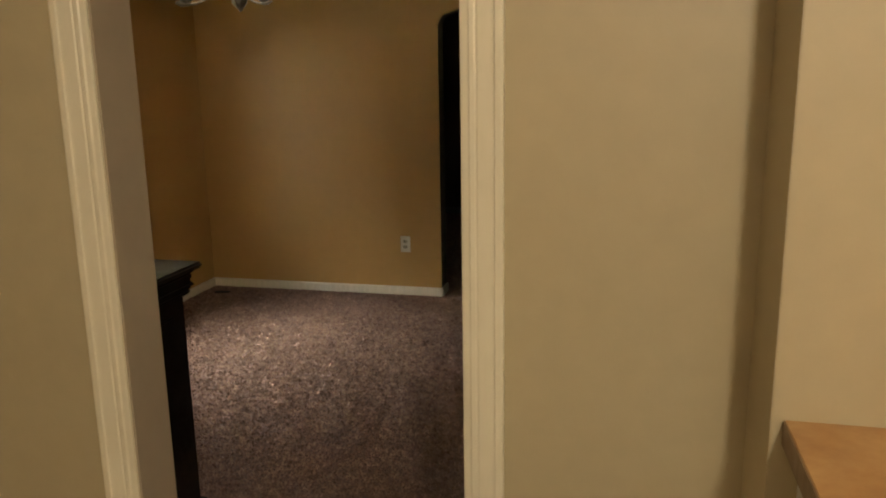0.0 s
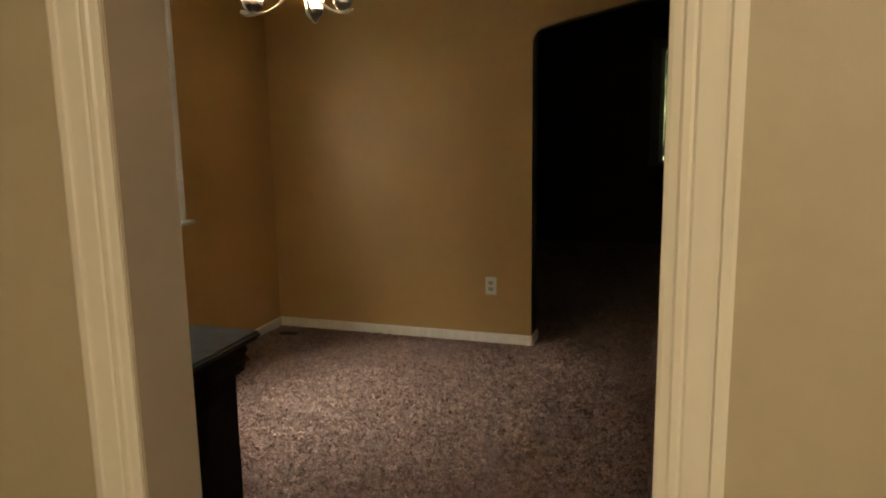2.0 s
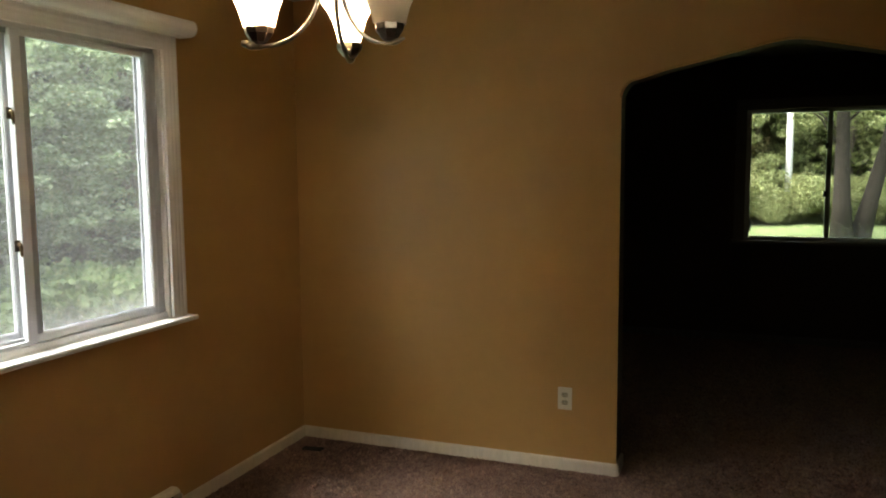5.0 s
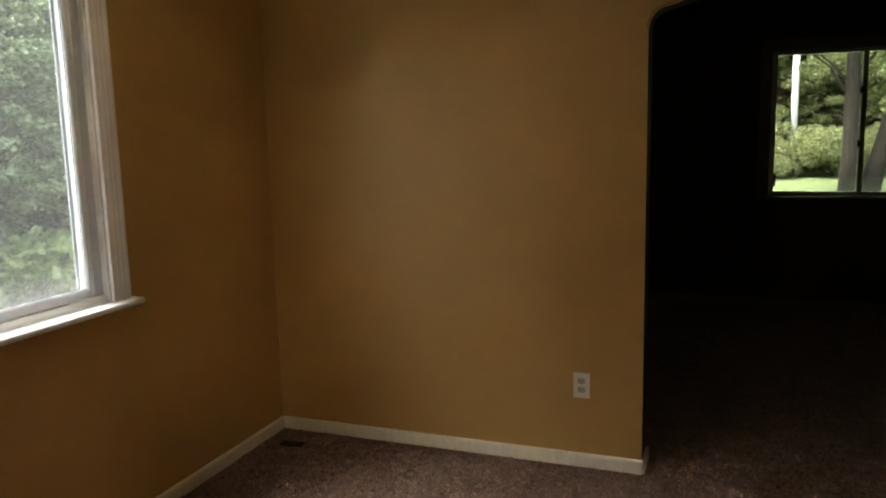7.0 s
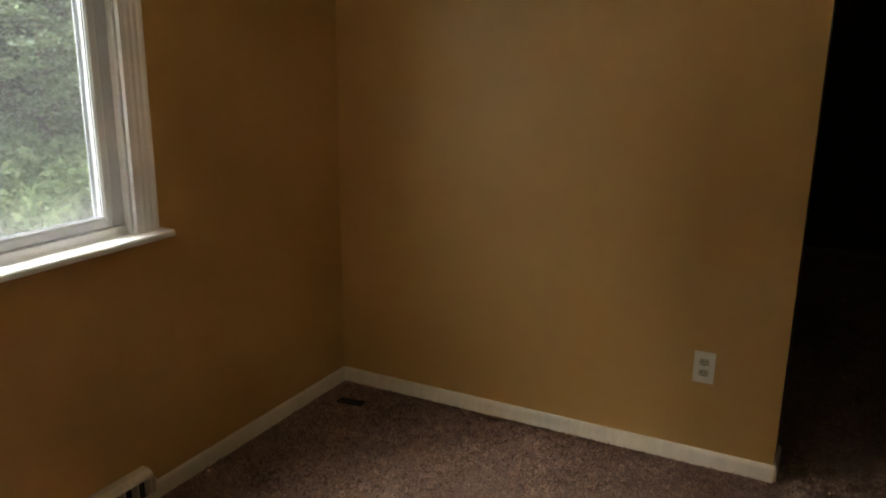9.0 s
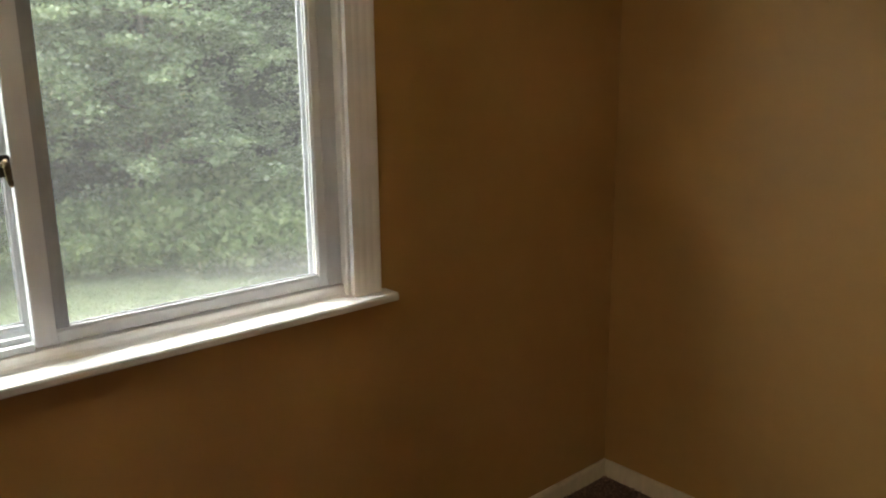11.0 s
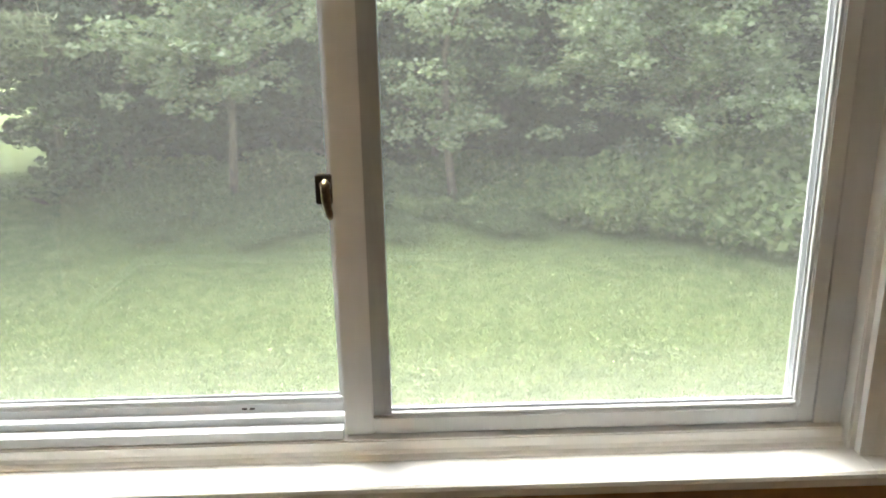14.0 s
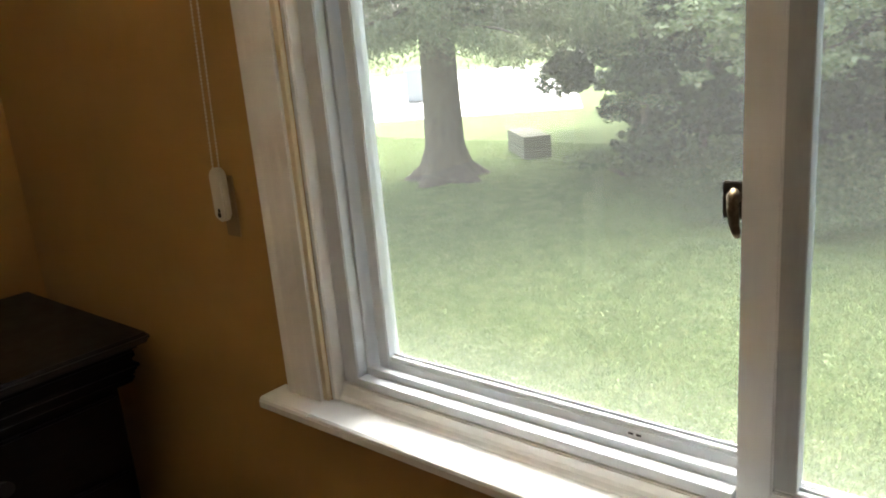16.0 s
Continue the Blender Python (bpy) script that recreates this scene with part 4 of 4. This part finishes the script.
def leaf_mesh(name, centres, size, material, droop=0.3, slim=0.62, flat=0.0):
    """Folded leaves, one kite of two triangles each, at the given places."""
    n = len(centres)
    ang = rng.uniform(0, 2 * np.pi, n)
    tilt = rng.normal(-droop, 0.5, n) * (1 - flat)
    d = np.stack([np.cos(ang) * np.cos(tilt), np.sin(ang) * np.cos(tilt), np.sin(tilt)], 1)
    r = rng.normal(size=(n, 3))
    s = np.cross(d, r)
    s /= np.linalg.norm(s, axis=1)[:, None] + 1e-9
    w = (size * rng.uniform(0.6, 1.35, n))[:, None]
    up = np.cross(d, s)
    v = np.stack([centres - d * w * 0.5, centres + s * w * slim * 0.5 + up * w * 0.12, centres + d * w * 0.5, centres - s * w * slim * 0.5 + up * w * 0.12], 1).reshape(-1, 3)
    me = bpy.data.meshes.new(name)
    me.vertices.add(4 * n), me.loops.add(6 * n), me.polygons.add(2 * n)
    me.vertices.foreach_set("co", v.astype(np.float32).ravel())
    i4 = np.arange(n)[:, None] * 4
    me.loops.foreach_set("vertex_index", np.concatenate([i4 + [0, 1, 2], i4 + [0, 2, 3]], 1).ravel().astype(np.int32))
    me.polygons.foreach_set("loop_start", np.arange(0, 6 * n, 3, dtype=np.int32))
    me.update(calc_edges=True)
    me.validate()
    me.materials.append(material)
    return me


def clump(c, r, n, squash=0.7):
    """Places spread through a flattened ball, thicker towards its skin."""
    d = rng.normal(size=(n, 3))
    d /= np.linalg.norm(d, axis=1)[:, None]
    k = rng.uniform(0.35, 1.0, n) ** 0.6
    return np.array(c) + d * (k * r)[:, None] * [1, 1, squash]


def limb(bm, a, b, r0, r1, wiggle=0.06):
    a, b = Vector(a), Vector(b)
    pts = [a.lerp(b, i / 5) + Vector(rng.normal(0, wiggle, 3)) * (0 < i < 5) * (b - a).length * 0.3 for i in range(6)]
    tube(bm, pts, [r0 + (r1 - r0) * i / 5 for i in range(6)], 7)


def tree(name, label, height, trunk_r, crown_z, spread, clumps, leaves, size, material, barkm=BARK, lean=0.0, low=0.15):
    """A broadleaf tree at the origin: tapered trunk with root flare, limbs, and a crown of leaf clumps."""
    t = base(name, label, "tree")
    bm = bmesh.new()
    top = Vector((lean, 0, height * 0.85))
    pts = [top * f + Vector((0.1 * math.sin(5 * f), 0.08 * math.cos(4 * f), 0)) * trunk_r * 3 for f in [i / 9 for i in range(10)]]
    pts[0].z = -0.1
    tube(bm, pts, [trunk_r * (1.45 if i == 0 else 1.08 if i == 1 else 1.0) * (1 - 0.8 * i / 9) for i in range(10)], 12)
    ends = []
    for i in range(clumps):
        f = crown_z / height + (1 - crown_z / height) * (i + 0.5) / clumps
        a = i * 2.4 + rng.uniform(-0.4, 0.4)
        reach = spread * (0.55 + 0.5 * math.sin(math.pi * min(1, f + 0.15))) * rng.uniform(0.45, 1.05)
        e = Vector((math.cos(a) * reach + lean * f, math.sin(a) * reach, height * f + rng.uniform(-0.4, 0.4)))
        if i % 2 == 0:
            limb(bm, top * max(0.15, f - low), e, trunk_r * 0.17, 0.008)
        ends.append(e)
    part("trunk", bm, barkm, t, smooth=True)
    cs = np.concatenate([clump(e, rng.uniform(0.40, 0.95) * spread * 0.31, leaves // clumps, 0.55) for e in ends])
    o = new("crown", leaf_mesh("crown", cs, size, material))
    o.parent = t
    return t


def put(t, x, y, turn=0.0, scale=1.0):
    """Moves the first of a kind to its place."""
    t.matrix_basis = pose(x, y, GROUND, 0, 0, turn) @ Matrix.Scale(scale, 4)
    return t


def again(t, x, y, turn, scale=1.0):
    t2 = copy_thing(t, Matrix.Identity(4))
    t2.matrix_basis = pose(x, y, GROUND, 0, 0, turn) @ Matrix.Scale(scale, 4)
    return t2


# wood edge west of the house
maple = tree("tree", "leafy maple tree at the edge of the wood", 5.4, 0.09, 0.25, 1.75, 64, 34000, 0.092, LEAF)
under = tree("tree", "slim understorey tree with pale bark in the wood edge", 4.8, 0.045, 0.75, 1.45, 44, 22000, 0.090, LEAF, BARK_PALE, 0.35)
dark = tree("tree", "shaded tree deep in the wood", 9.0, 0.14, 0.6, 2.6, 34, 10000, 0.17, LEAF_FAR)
put(maple, -8.6, 2.5, 20, 1.0)
put(under, -9.3, -1.55, 100)
put(dark, -12.5, -2.5, 10)
for x, y, a, s in ((-9.9, 1.0, 75, 1.05), (-7.9, 6.2, 190, 1.3), (-6.6, 9.6, 190, 1.3), (-10.6, -5.4, 60, 1.2), (-3.6, 11.6, 20, 1.3), (-9.6, -0.6, 10, 1.2), (-9.4, 3.6, 220, 1.35), (-10.0, -3.2, 290, 1.15)):
    again(maple, x, y, a, s)
for x, y, a, s in ((-9.3, 0.0, 215, 1.0), (-9.4, -2.9, 320, 1.1), (-9.2, -6.4, 120, 1.1), (-8.3, -5.2, 60, 0.95)):
    again(under, x, y, a, s)
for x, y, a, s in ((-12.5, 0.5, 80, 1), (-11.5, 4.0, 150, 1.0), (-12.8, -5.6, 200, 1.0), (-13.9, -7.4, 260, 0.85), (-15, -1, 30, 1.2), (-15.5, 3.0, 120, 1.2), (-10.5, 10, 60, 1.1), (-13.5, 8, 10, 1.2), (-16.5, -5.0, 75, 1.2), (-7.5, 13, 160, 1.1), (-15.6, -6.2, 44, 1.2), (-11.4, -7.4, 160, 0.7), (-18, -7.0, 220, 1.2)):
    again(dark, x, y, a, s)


def edge_tree(label, crown, radii, boughs, leaves, size, bow, material, spread=0.30, foot=0.1):
    """A small tree whose leafage hangs in separate boughs of many small sprays about a crown's centre."""
    t = base("tree", label, "tree")
    cx, cy, cz = crown
    bm = bmesh.new()
    pts = [Vector((bow[0] * math.sin(math.pi * f) + cx * f, bow[1] * math.sin(math.pi * f) + cy * f, -0.08 + (cz + radii[2] * 0.6) * f)) for f in [i / 8 for i in range(9)]]
    tube(bm, pts, [0.062, 0.048, 0.044, 0.040, 0.034, 0.028, 0.020, 0.013, 0.006], 10)
    cs = []
    for i in range(boughs):
        d = rng.normal(size=3)
        d /= np.linalg.norm(d)
        e = np.array(crown) + d * np.array(radii) * rng.uniform(0.45, 1.0)
        out = np.array([d[0], d[1], 0.0]) / (math.hypot(d[0], d[1]) + 0.01)
        k = min(8, max(2, int(8 * (e[2] - 0.2) / (cz + radii[2] * 0.6))))
        limb(bm, pts[k], e, 0.014, 0.004)
        big = spread * rng.uniform(0.7, 1.35)
        for j in range(9):
            f = rng.normal(0, 1, 3) * [big, big, big * 0.5]
            f += out * abs(rng.normal(0, 1)) * big * 0.7
            f[2] -= 0.5 * math.hypot(f[0], f[1]) ** 2
            m = int(leaves / boughs / 9 * rng.uniform(0.5, 1.5))
            r = rng.uniform(0.055, 0.115)
            q = rng.normal(0, 1, (m, 3)) * [r, r, r * 0.42] + (e + f)[None]
            cs.append(q[q[:, 2] > foot + rng.uniform(0, 0.2)])
    part("trunk", bm, BARK_PALE, t, smooth=True)
    o = new("crown", leaf_mesh("crown", np.concatenate(cs), size, material, 0.30, 0.66, 0.6))
    o.parent = t
    return t


slender = edge_tree("slender tree with pale leaves hanging over a thin bowed stem", (0.35, 0.25, 2.25), (0.80, 0.88, 1.25), 20, 11000, 0.078, (-0.06, 0.0), LEAF_PALE, 0.26)
put(slender, -7.4, -3.75)
sparse = edge_tree("narrow tree with sparse grey-green leaf sprays on the wood's edge", (-0.1, 0.12, 2.05), (0.55, 0.56, 1.6), 15, 7500, 0.068, (0.0, -0.14), LEAF_PALE, 0.22)
put(sparse, -7.15, -1.35)
full = edge_tree("dense broad tree with pale leaves down to the ground", (0.2, 0.0, 2.5), (1.0, 1.15, 2.5), 58, 44000, 0.066, (0.05, 0.0), LEAF_PALE, 0.30, 0.5)
put(full, -6.95, 1.05)
for x, y, a, s in ((-6.6, 3.3, 100, 1.05), (-6.0, 5.5, 210, 1.1), (-5.1, 7.7, 300, 1.15), (-4.2, 10.2, 40, 1.25)):
    again(full, x, y, a, s)
for x, y, a, s in ((-8.7, -6.1, 130, 1.0),):
    again(sparse, x, y, a, s)


def bush(name, label, spread, height, leaves, size, material):
    b = base(name, label, "bush")
    bm = bmesh.new()
    cs = []
    for i in range(11):
        a = i * 2.4
        e = (math.cos(a) * spread * rng.uniform(0.2, 0.85), math.sin(a) * spread * rng.uniform(0.2, 0.85), height * rng.uniform(0.25, 0.85))
        limb(bm, (0, 0, -0.05), e, 0.012, 0.004)
        cs.append(clump(e, spread * 0.42, leaves // 11, 0.8 * height / spread))
    part("stems", bm, BARK_PALE, b, smooth=True)
    o = new("foliage", leaf_mesh("foliage", np.concatenate(cs), size, material))
    o.parent = b
    return b


shrub = bush("bush", "low broad-leaved bush along the lawn edge", 0.95, 0.85, 3800, 0.115, LEAF_SHRUB)
put(shrub, -6.1, 1.5, 0)
low = bush("undergrowth", "shaded low undergrowth at the wood's foot", 0.9, 0.42, 2200, 0.070, LEAF_UNDER)
put(low, -6.5, -3.2, 0, 0.5)
for i in range(56):
    row, k = divmod(i, 14)
    if k < 3 and row < 3:
        continue
    again(low, -6.2 - 0.62 * row + 0.3 * math.sin(i * 1.7), -6.3 + k * 0.58 + 0.2 * math.sin(i * 2.9) + 0.1 * row, i * 47, 0.30 + 0.18 * math.sin(i * 2.3) ** 2 + 0.15 * row)
for x, y, a, s in ((-6.15, 0.30, 15, 0.55), (-5.95, 0.85, 200, 0.70), (-5.6, 1.45, 320, 0.80), (-6.45, -0.35, 100, 0.45), (-6.7, -1.0, 260, 0.36), (-5.35, 2.1, 170, 0.9), (-6.8, -1.7, 30, 0.3), (-6.7, 0.6, 40, 0.8), (-7.3, -0.3, 90, 0.6), (-5.5, 2.6, 150, 1.0), (-7.7, -1.3, 200, 0.5), (-7.9, -2.3, 250, 0.45), (-5.0, 3.9, 10, 1.1), (-8.2, -3.4, 300, 0.45), (-6.9, 1.6, 77, 1.1), (-4.2, 5.3, 120, 1.2), (-8.8, -4.8, 33, 0.5), (-3.6, 6.8, 200, 1.2), (-9.6, -5.9, 300, 0.6), (-7.0, -0.9, 120, 0.35), (-6.4, 3.0, 220, 1.3)):
    again(shrub, x, y, a, s)
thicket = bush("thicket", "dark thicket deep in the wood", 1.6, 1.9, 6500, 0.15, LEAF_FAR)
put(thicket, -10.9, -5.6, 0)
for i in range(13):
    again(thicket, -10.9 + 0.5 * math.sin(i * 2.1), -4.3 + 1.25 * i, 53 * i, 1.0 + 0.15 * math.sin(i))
bm = bmesh.new()
for e in ((0.16, 0.08, 0.62), (-0.14, -0.10, 0.55), (0.03, 0.2, 0.75), (-0.06, 0.22, 0.42)):
    limb(bm, (0, 0, -0.05), e, 0.017, 0.005)
sapling = base("sapling", "bare forked sapling in front of the wood", "sapling", (-6.75, 0.12, GROUND))
part("stems", bm, BARK_PALE, sapling, smooth=True)

# spruce on the lawn to the south west
spruce = base("spruce_tree", "old spruce with a flared trunk and drooping boughs", "tree", (-7.0, -8.08, GROUND))
bm = bmesh.new()
rows = []
for i, (z, r) in enumerate(((-0.1, 0.62), (0.05, 0.46), (0.20, 0.33), (0.45, 0.26), (1.0, 0.24), (2.0, 0.22), (4.0, 0.15), (6.5, 0.04))):
    flare = max(0, 0.4 - z) * 2.2
    rows.append([bm.verts.new((r * (1 + flare * 0.3 * math.sin(5 * a + 1)) * math.cos(a), r * (1 + flare * 0.3 * math.sin(5 * a + 1)) * math.sin(a), z)) for a in [2 * math.pi * k / 26 for k in range(26)]])
for p, q in zip(rows, rows[1:]):
    for k in range(26):
        bm.faces.new((p[k], p[(k + 1) % 26], q[(k + 1) % 26], q[k]))
part("trunk", bm, BARK, spruce, smooth=True)
bm = bmesh.new()
cs = []
for i in range(84):
    z0 = 1.98 + 5.3 * (i / 84) ** 1.25
    a = i * 2.399
    reach = (3.7 - 0.45 * (z0 - 1.98)) * rng.uniform(0.7, 1.05)
    e = Vector((math.cos(a) * reach, math.sin(a) * reach, z0 - rng.uniform(0.15, 0.62)))
    limb(bm, (0, 0, z0), e, 0.035, 0.008, 0.02)
    s0 = Vector((0, 0, z0))
    nn = 2000
    f = rng.uniform(0.12, 1.0, nn)
    p = np.array(s0)[None] + f[:, None] * np.array(e - s0)[None]
    w = 0.42 * (1.15 - f)
    p += np.stack([rng.normal(0, 1, nn) * w * 0.8, rng.normal(0, 1, nn) * w * 0.8, -np.abs(rng.normal(0, 0.16, nn))], 1)
    cs.append(p)
part("boughs", bm, BARK, spruce, smooth=True)
o = new("needles", leaf_mesh("needles", np.concatenate(cs), 0.10, NEEDLE, 0.6, 0.13))
o.parent = spruce

# driveway, utility box, planter and post
structure("driveway", boxes(((-2.5, -9, -0.12), (34, 9, 0.0))), CONCRETE, "pale concrete driveway beyond the lawn").matrix_basis = pose(-20.35, -17.0, GROUND + 0.02, 0, 0, -58)
ub = base("utility_box", "grey steel utility box beside the driveway", "utility box", (-15.45, -16.15, GROUND + 0.02))
ub.rotation_euler[2] = radians(46)
part("cabinet", boxes(((-0.36, -0.22, 0.04), (0.36, 0.22, 0.86)), bev=0.01), GREY, ub)
part("lid", boxes(((-0.38, -0.24, 0.861), (0.38, 0.24, 0.90)), bev=0.01), GREY, ub)

planter = base("planter_box", "weathered board planter box on the shaded lawn", "planter", (-8.90, -8.06, GROUND))
planter.rotation_euler[2] = radians(48)
for z in (0.0, 0.17):
    part("board", boxes(((-0.52, -0.2, z), (0.52, 0.2, z + 0.16)), bev=0.008), STONE, planter)

post = base("white_post", "tall white painted post among the shrubs", "post", (3.70, 26.0, GROUND))
bm = bmesh.new()
tube(bm, [(0, 0, -0.1), (0, 0, 6.2)], 0.108, 14)
part("shaft", bm, WHITEPOST, post, smooth=True)
bm = bmesh.new()
lathe(bm, [(0, 6.3), (0.07, 6.28), (0.14, 6.2), (0.0, 6.19)], 14)
part("cap", bm, WHITEPOST, post)

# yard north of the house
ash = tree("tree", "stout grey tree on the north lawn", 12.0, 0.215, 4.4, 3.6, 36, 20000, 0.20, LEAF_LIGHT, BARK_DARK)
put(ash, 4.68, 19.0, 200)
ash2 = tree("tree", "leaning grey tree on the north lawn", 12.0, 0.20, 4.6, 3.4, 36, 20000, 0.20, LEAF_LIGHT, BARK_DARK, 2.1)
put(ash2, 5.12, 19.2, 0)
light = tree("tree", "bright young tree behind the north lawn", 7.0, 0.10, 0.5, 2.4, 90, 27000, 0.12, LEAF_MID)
put(light, 2.0, 27.5, 0)
for x, y, a, s in ((5.8, 27.6, 60, 1.0), (8.6, 26.6, 120, 1.05), (-1.2, 27.0, 200, 1.0), (11.6, 27.0, 250, 1.0), (4.2, 30.5, 300, 1.2), (7.0, 31, 20, 1.2), (0.2, 31.2, 99, 1.2)):
    again(light, x, y, a, s)
shrub2 = bush("bush", "bright tangled bush behind the north lawn", 1.9, 1.9, 20000, 0.090, LEAF_LIGHT)
put(shrub2, 1.6, 24.6, 0)
for x, y, a, s in ((3.5, 25.0, 50, 0.62), (4.9, 25.2, 100, 0.9), (6.8, 24.8, 150, 0.75), (-0.4, 24.9, 200, 1.1), (8.8, 24.8, 20, 0.95), (1.0, 26.4, 210, 1.2), (10.6, 24.8, 70, 0.9), (2.6, 24.3, 310, 0.6)):
    again(shrub2, x, y, a, s)
for x, y, a, s in ((1.0, 30.0, 140, 1.5), (3.6, 33.0, 40, 1.6), (6.4, 30.2, 260, 1.5), (9.6, 31.0, 10, 1.6), (-2.4, 31.0, 80, 1.6)):
    again(light, x, y, a, s)
for x, y, a, s in ((2, 36, 0, 1.2), (7, 36, 90, 1.2), (12, 34, 180, 1.2), (-5, 34, 270, 1.2), (-8, 28, 30, 1.2), (16, 28, 60, 1.2), (-10, 22, 10, 1.1)):
    again(dark, x, y, a, s)

# distant woods, far beyond the near trees, open to the south west
bm = bmesh.new()
prev = None
for a0, a1 in ((12, 205), ):
    prev = None
    for d in range(a0, a1 + 1, 2):
        r = 62 + 3 * math.sin(d * 0.7)
        h = 15 + 2.5 * math.sin(d * 0.9) + 1.6 * math.sin(d * 2.3)
        cur = (bm.verts.new((r * math.cos(radians(d)), r * math.sin(radians(d)), GROUND - 0.5)), bm.verts.new(((r + 4) * math.cos(radians(d)), (r + 4) * math.sin(radians(d)), h)))
        if prev:
            bm.faces.new((prev[0], cur[0], cur[1], prev[1]))
        prev = cur
tagged(structure("backdrop", bm, WOODS, "distant dark woods"), kind="structure")


def spikes(name, pts, h, w, material, label, lean=0.5):
    """Upright three-cornered blades at the given places, all in one mesh."""
    n = len(pts)
    a = rng.uniform(0, 2 * np.pi, n)
    s = np.stack([np.cos(a), np.sin(a), np.zeros(n)], 1) * (w * rng.uniform(0.6, 1.3, n))[:, None]
    tip = pts + np.stack([rng.normal(0, lean, n) * h, rng.normal(0, lean, n) * h, h * rng.uniform(0.6, 1.2, n)], 1)
    v = np.stack([pts - s, pts + s, tip], 1).reshape(-1, 3)
    me = bpy.data.meshes.new(name)
    me.vertices.add(3 * n), me.loops.add(3 * n), me.polygons.add(n)
    me.vertices.foreach_set("co", v.astype(np.float32).ravel())
    me.loops.foreach_set("vertex_index", np.arange(3 * n, dtype=np.int32))
    me.polygons.foreach_set("loop_start", np.arange(0, 3 * n, 3, dtype=np.int32))
    me.update(calc_edges=True)
    me.materials.append(material)
    return tagged(new(name, me), label, name, kind="stuff")


n = 420000
d = 1.6 + 8.0 * rng.uniform(0, 1, n) ** 0.8
px, py = -0.3 - d, rng.uniform(-1, 1, n) * (1.2 + d * 0.95) - 2.8
spikes("grass", np.stack([px, py, np.full(n, GROUND)], 1), 0.030, 0.0045, BLADE, "mown lawn grass with small weeds", 0.6)

# clover in the lawn
cs = []
for i in range(300):
    d = 1.7 + 7.0 * rng.uniform()
    m = int(rng.uniform(25, 90))
    c = [-0.3 - d, rng.uniform(-1, 1) * (1.2 + d * 0.95) - 2.8, GROUND + 0.024]
    cs.append(np.array(c)[None] + rng.normal(0, 1, (m, 3)) * [0.10, 0.10, 0.004])
tagged(new("clover", leaf_mesh("clover", np.concatenate(cs), 0.020, CLOVER, 0.0, 0.9, 0.8)), "patches of pale clover in the lawn", "clover", kind="stuff")

# carpet pile
n = 330000
px = rng.uniform(0.014, 3.7, n)
py = -3.50 + 6.9 * rng.uniform(0, 1, n) ** 1.25
keep = ~((px < SBX[1] - 0.03) & (py < SBY[1] - 0.03)) & ~((px < 0.08) & (py > -1.96) & (py < -1.11)) & ~((py > -0.012) & (py < 0.17) & ((px < ARCH_L + 0.013) | (px > ARCH_R - 0.013))) & ~((abs(px - 0.165) < 0.062) & (abs(py + 0.19) < 0.028))
spikes("carpet_pile", np.stack([px, py, np.zeros(n) - 0.001], 1)[keep], 0.011, 0.0042, PILE, "mauve brown cut pile of the carpet", 0.7)
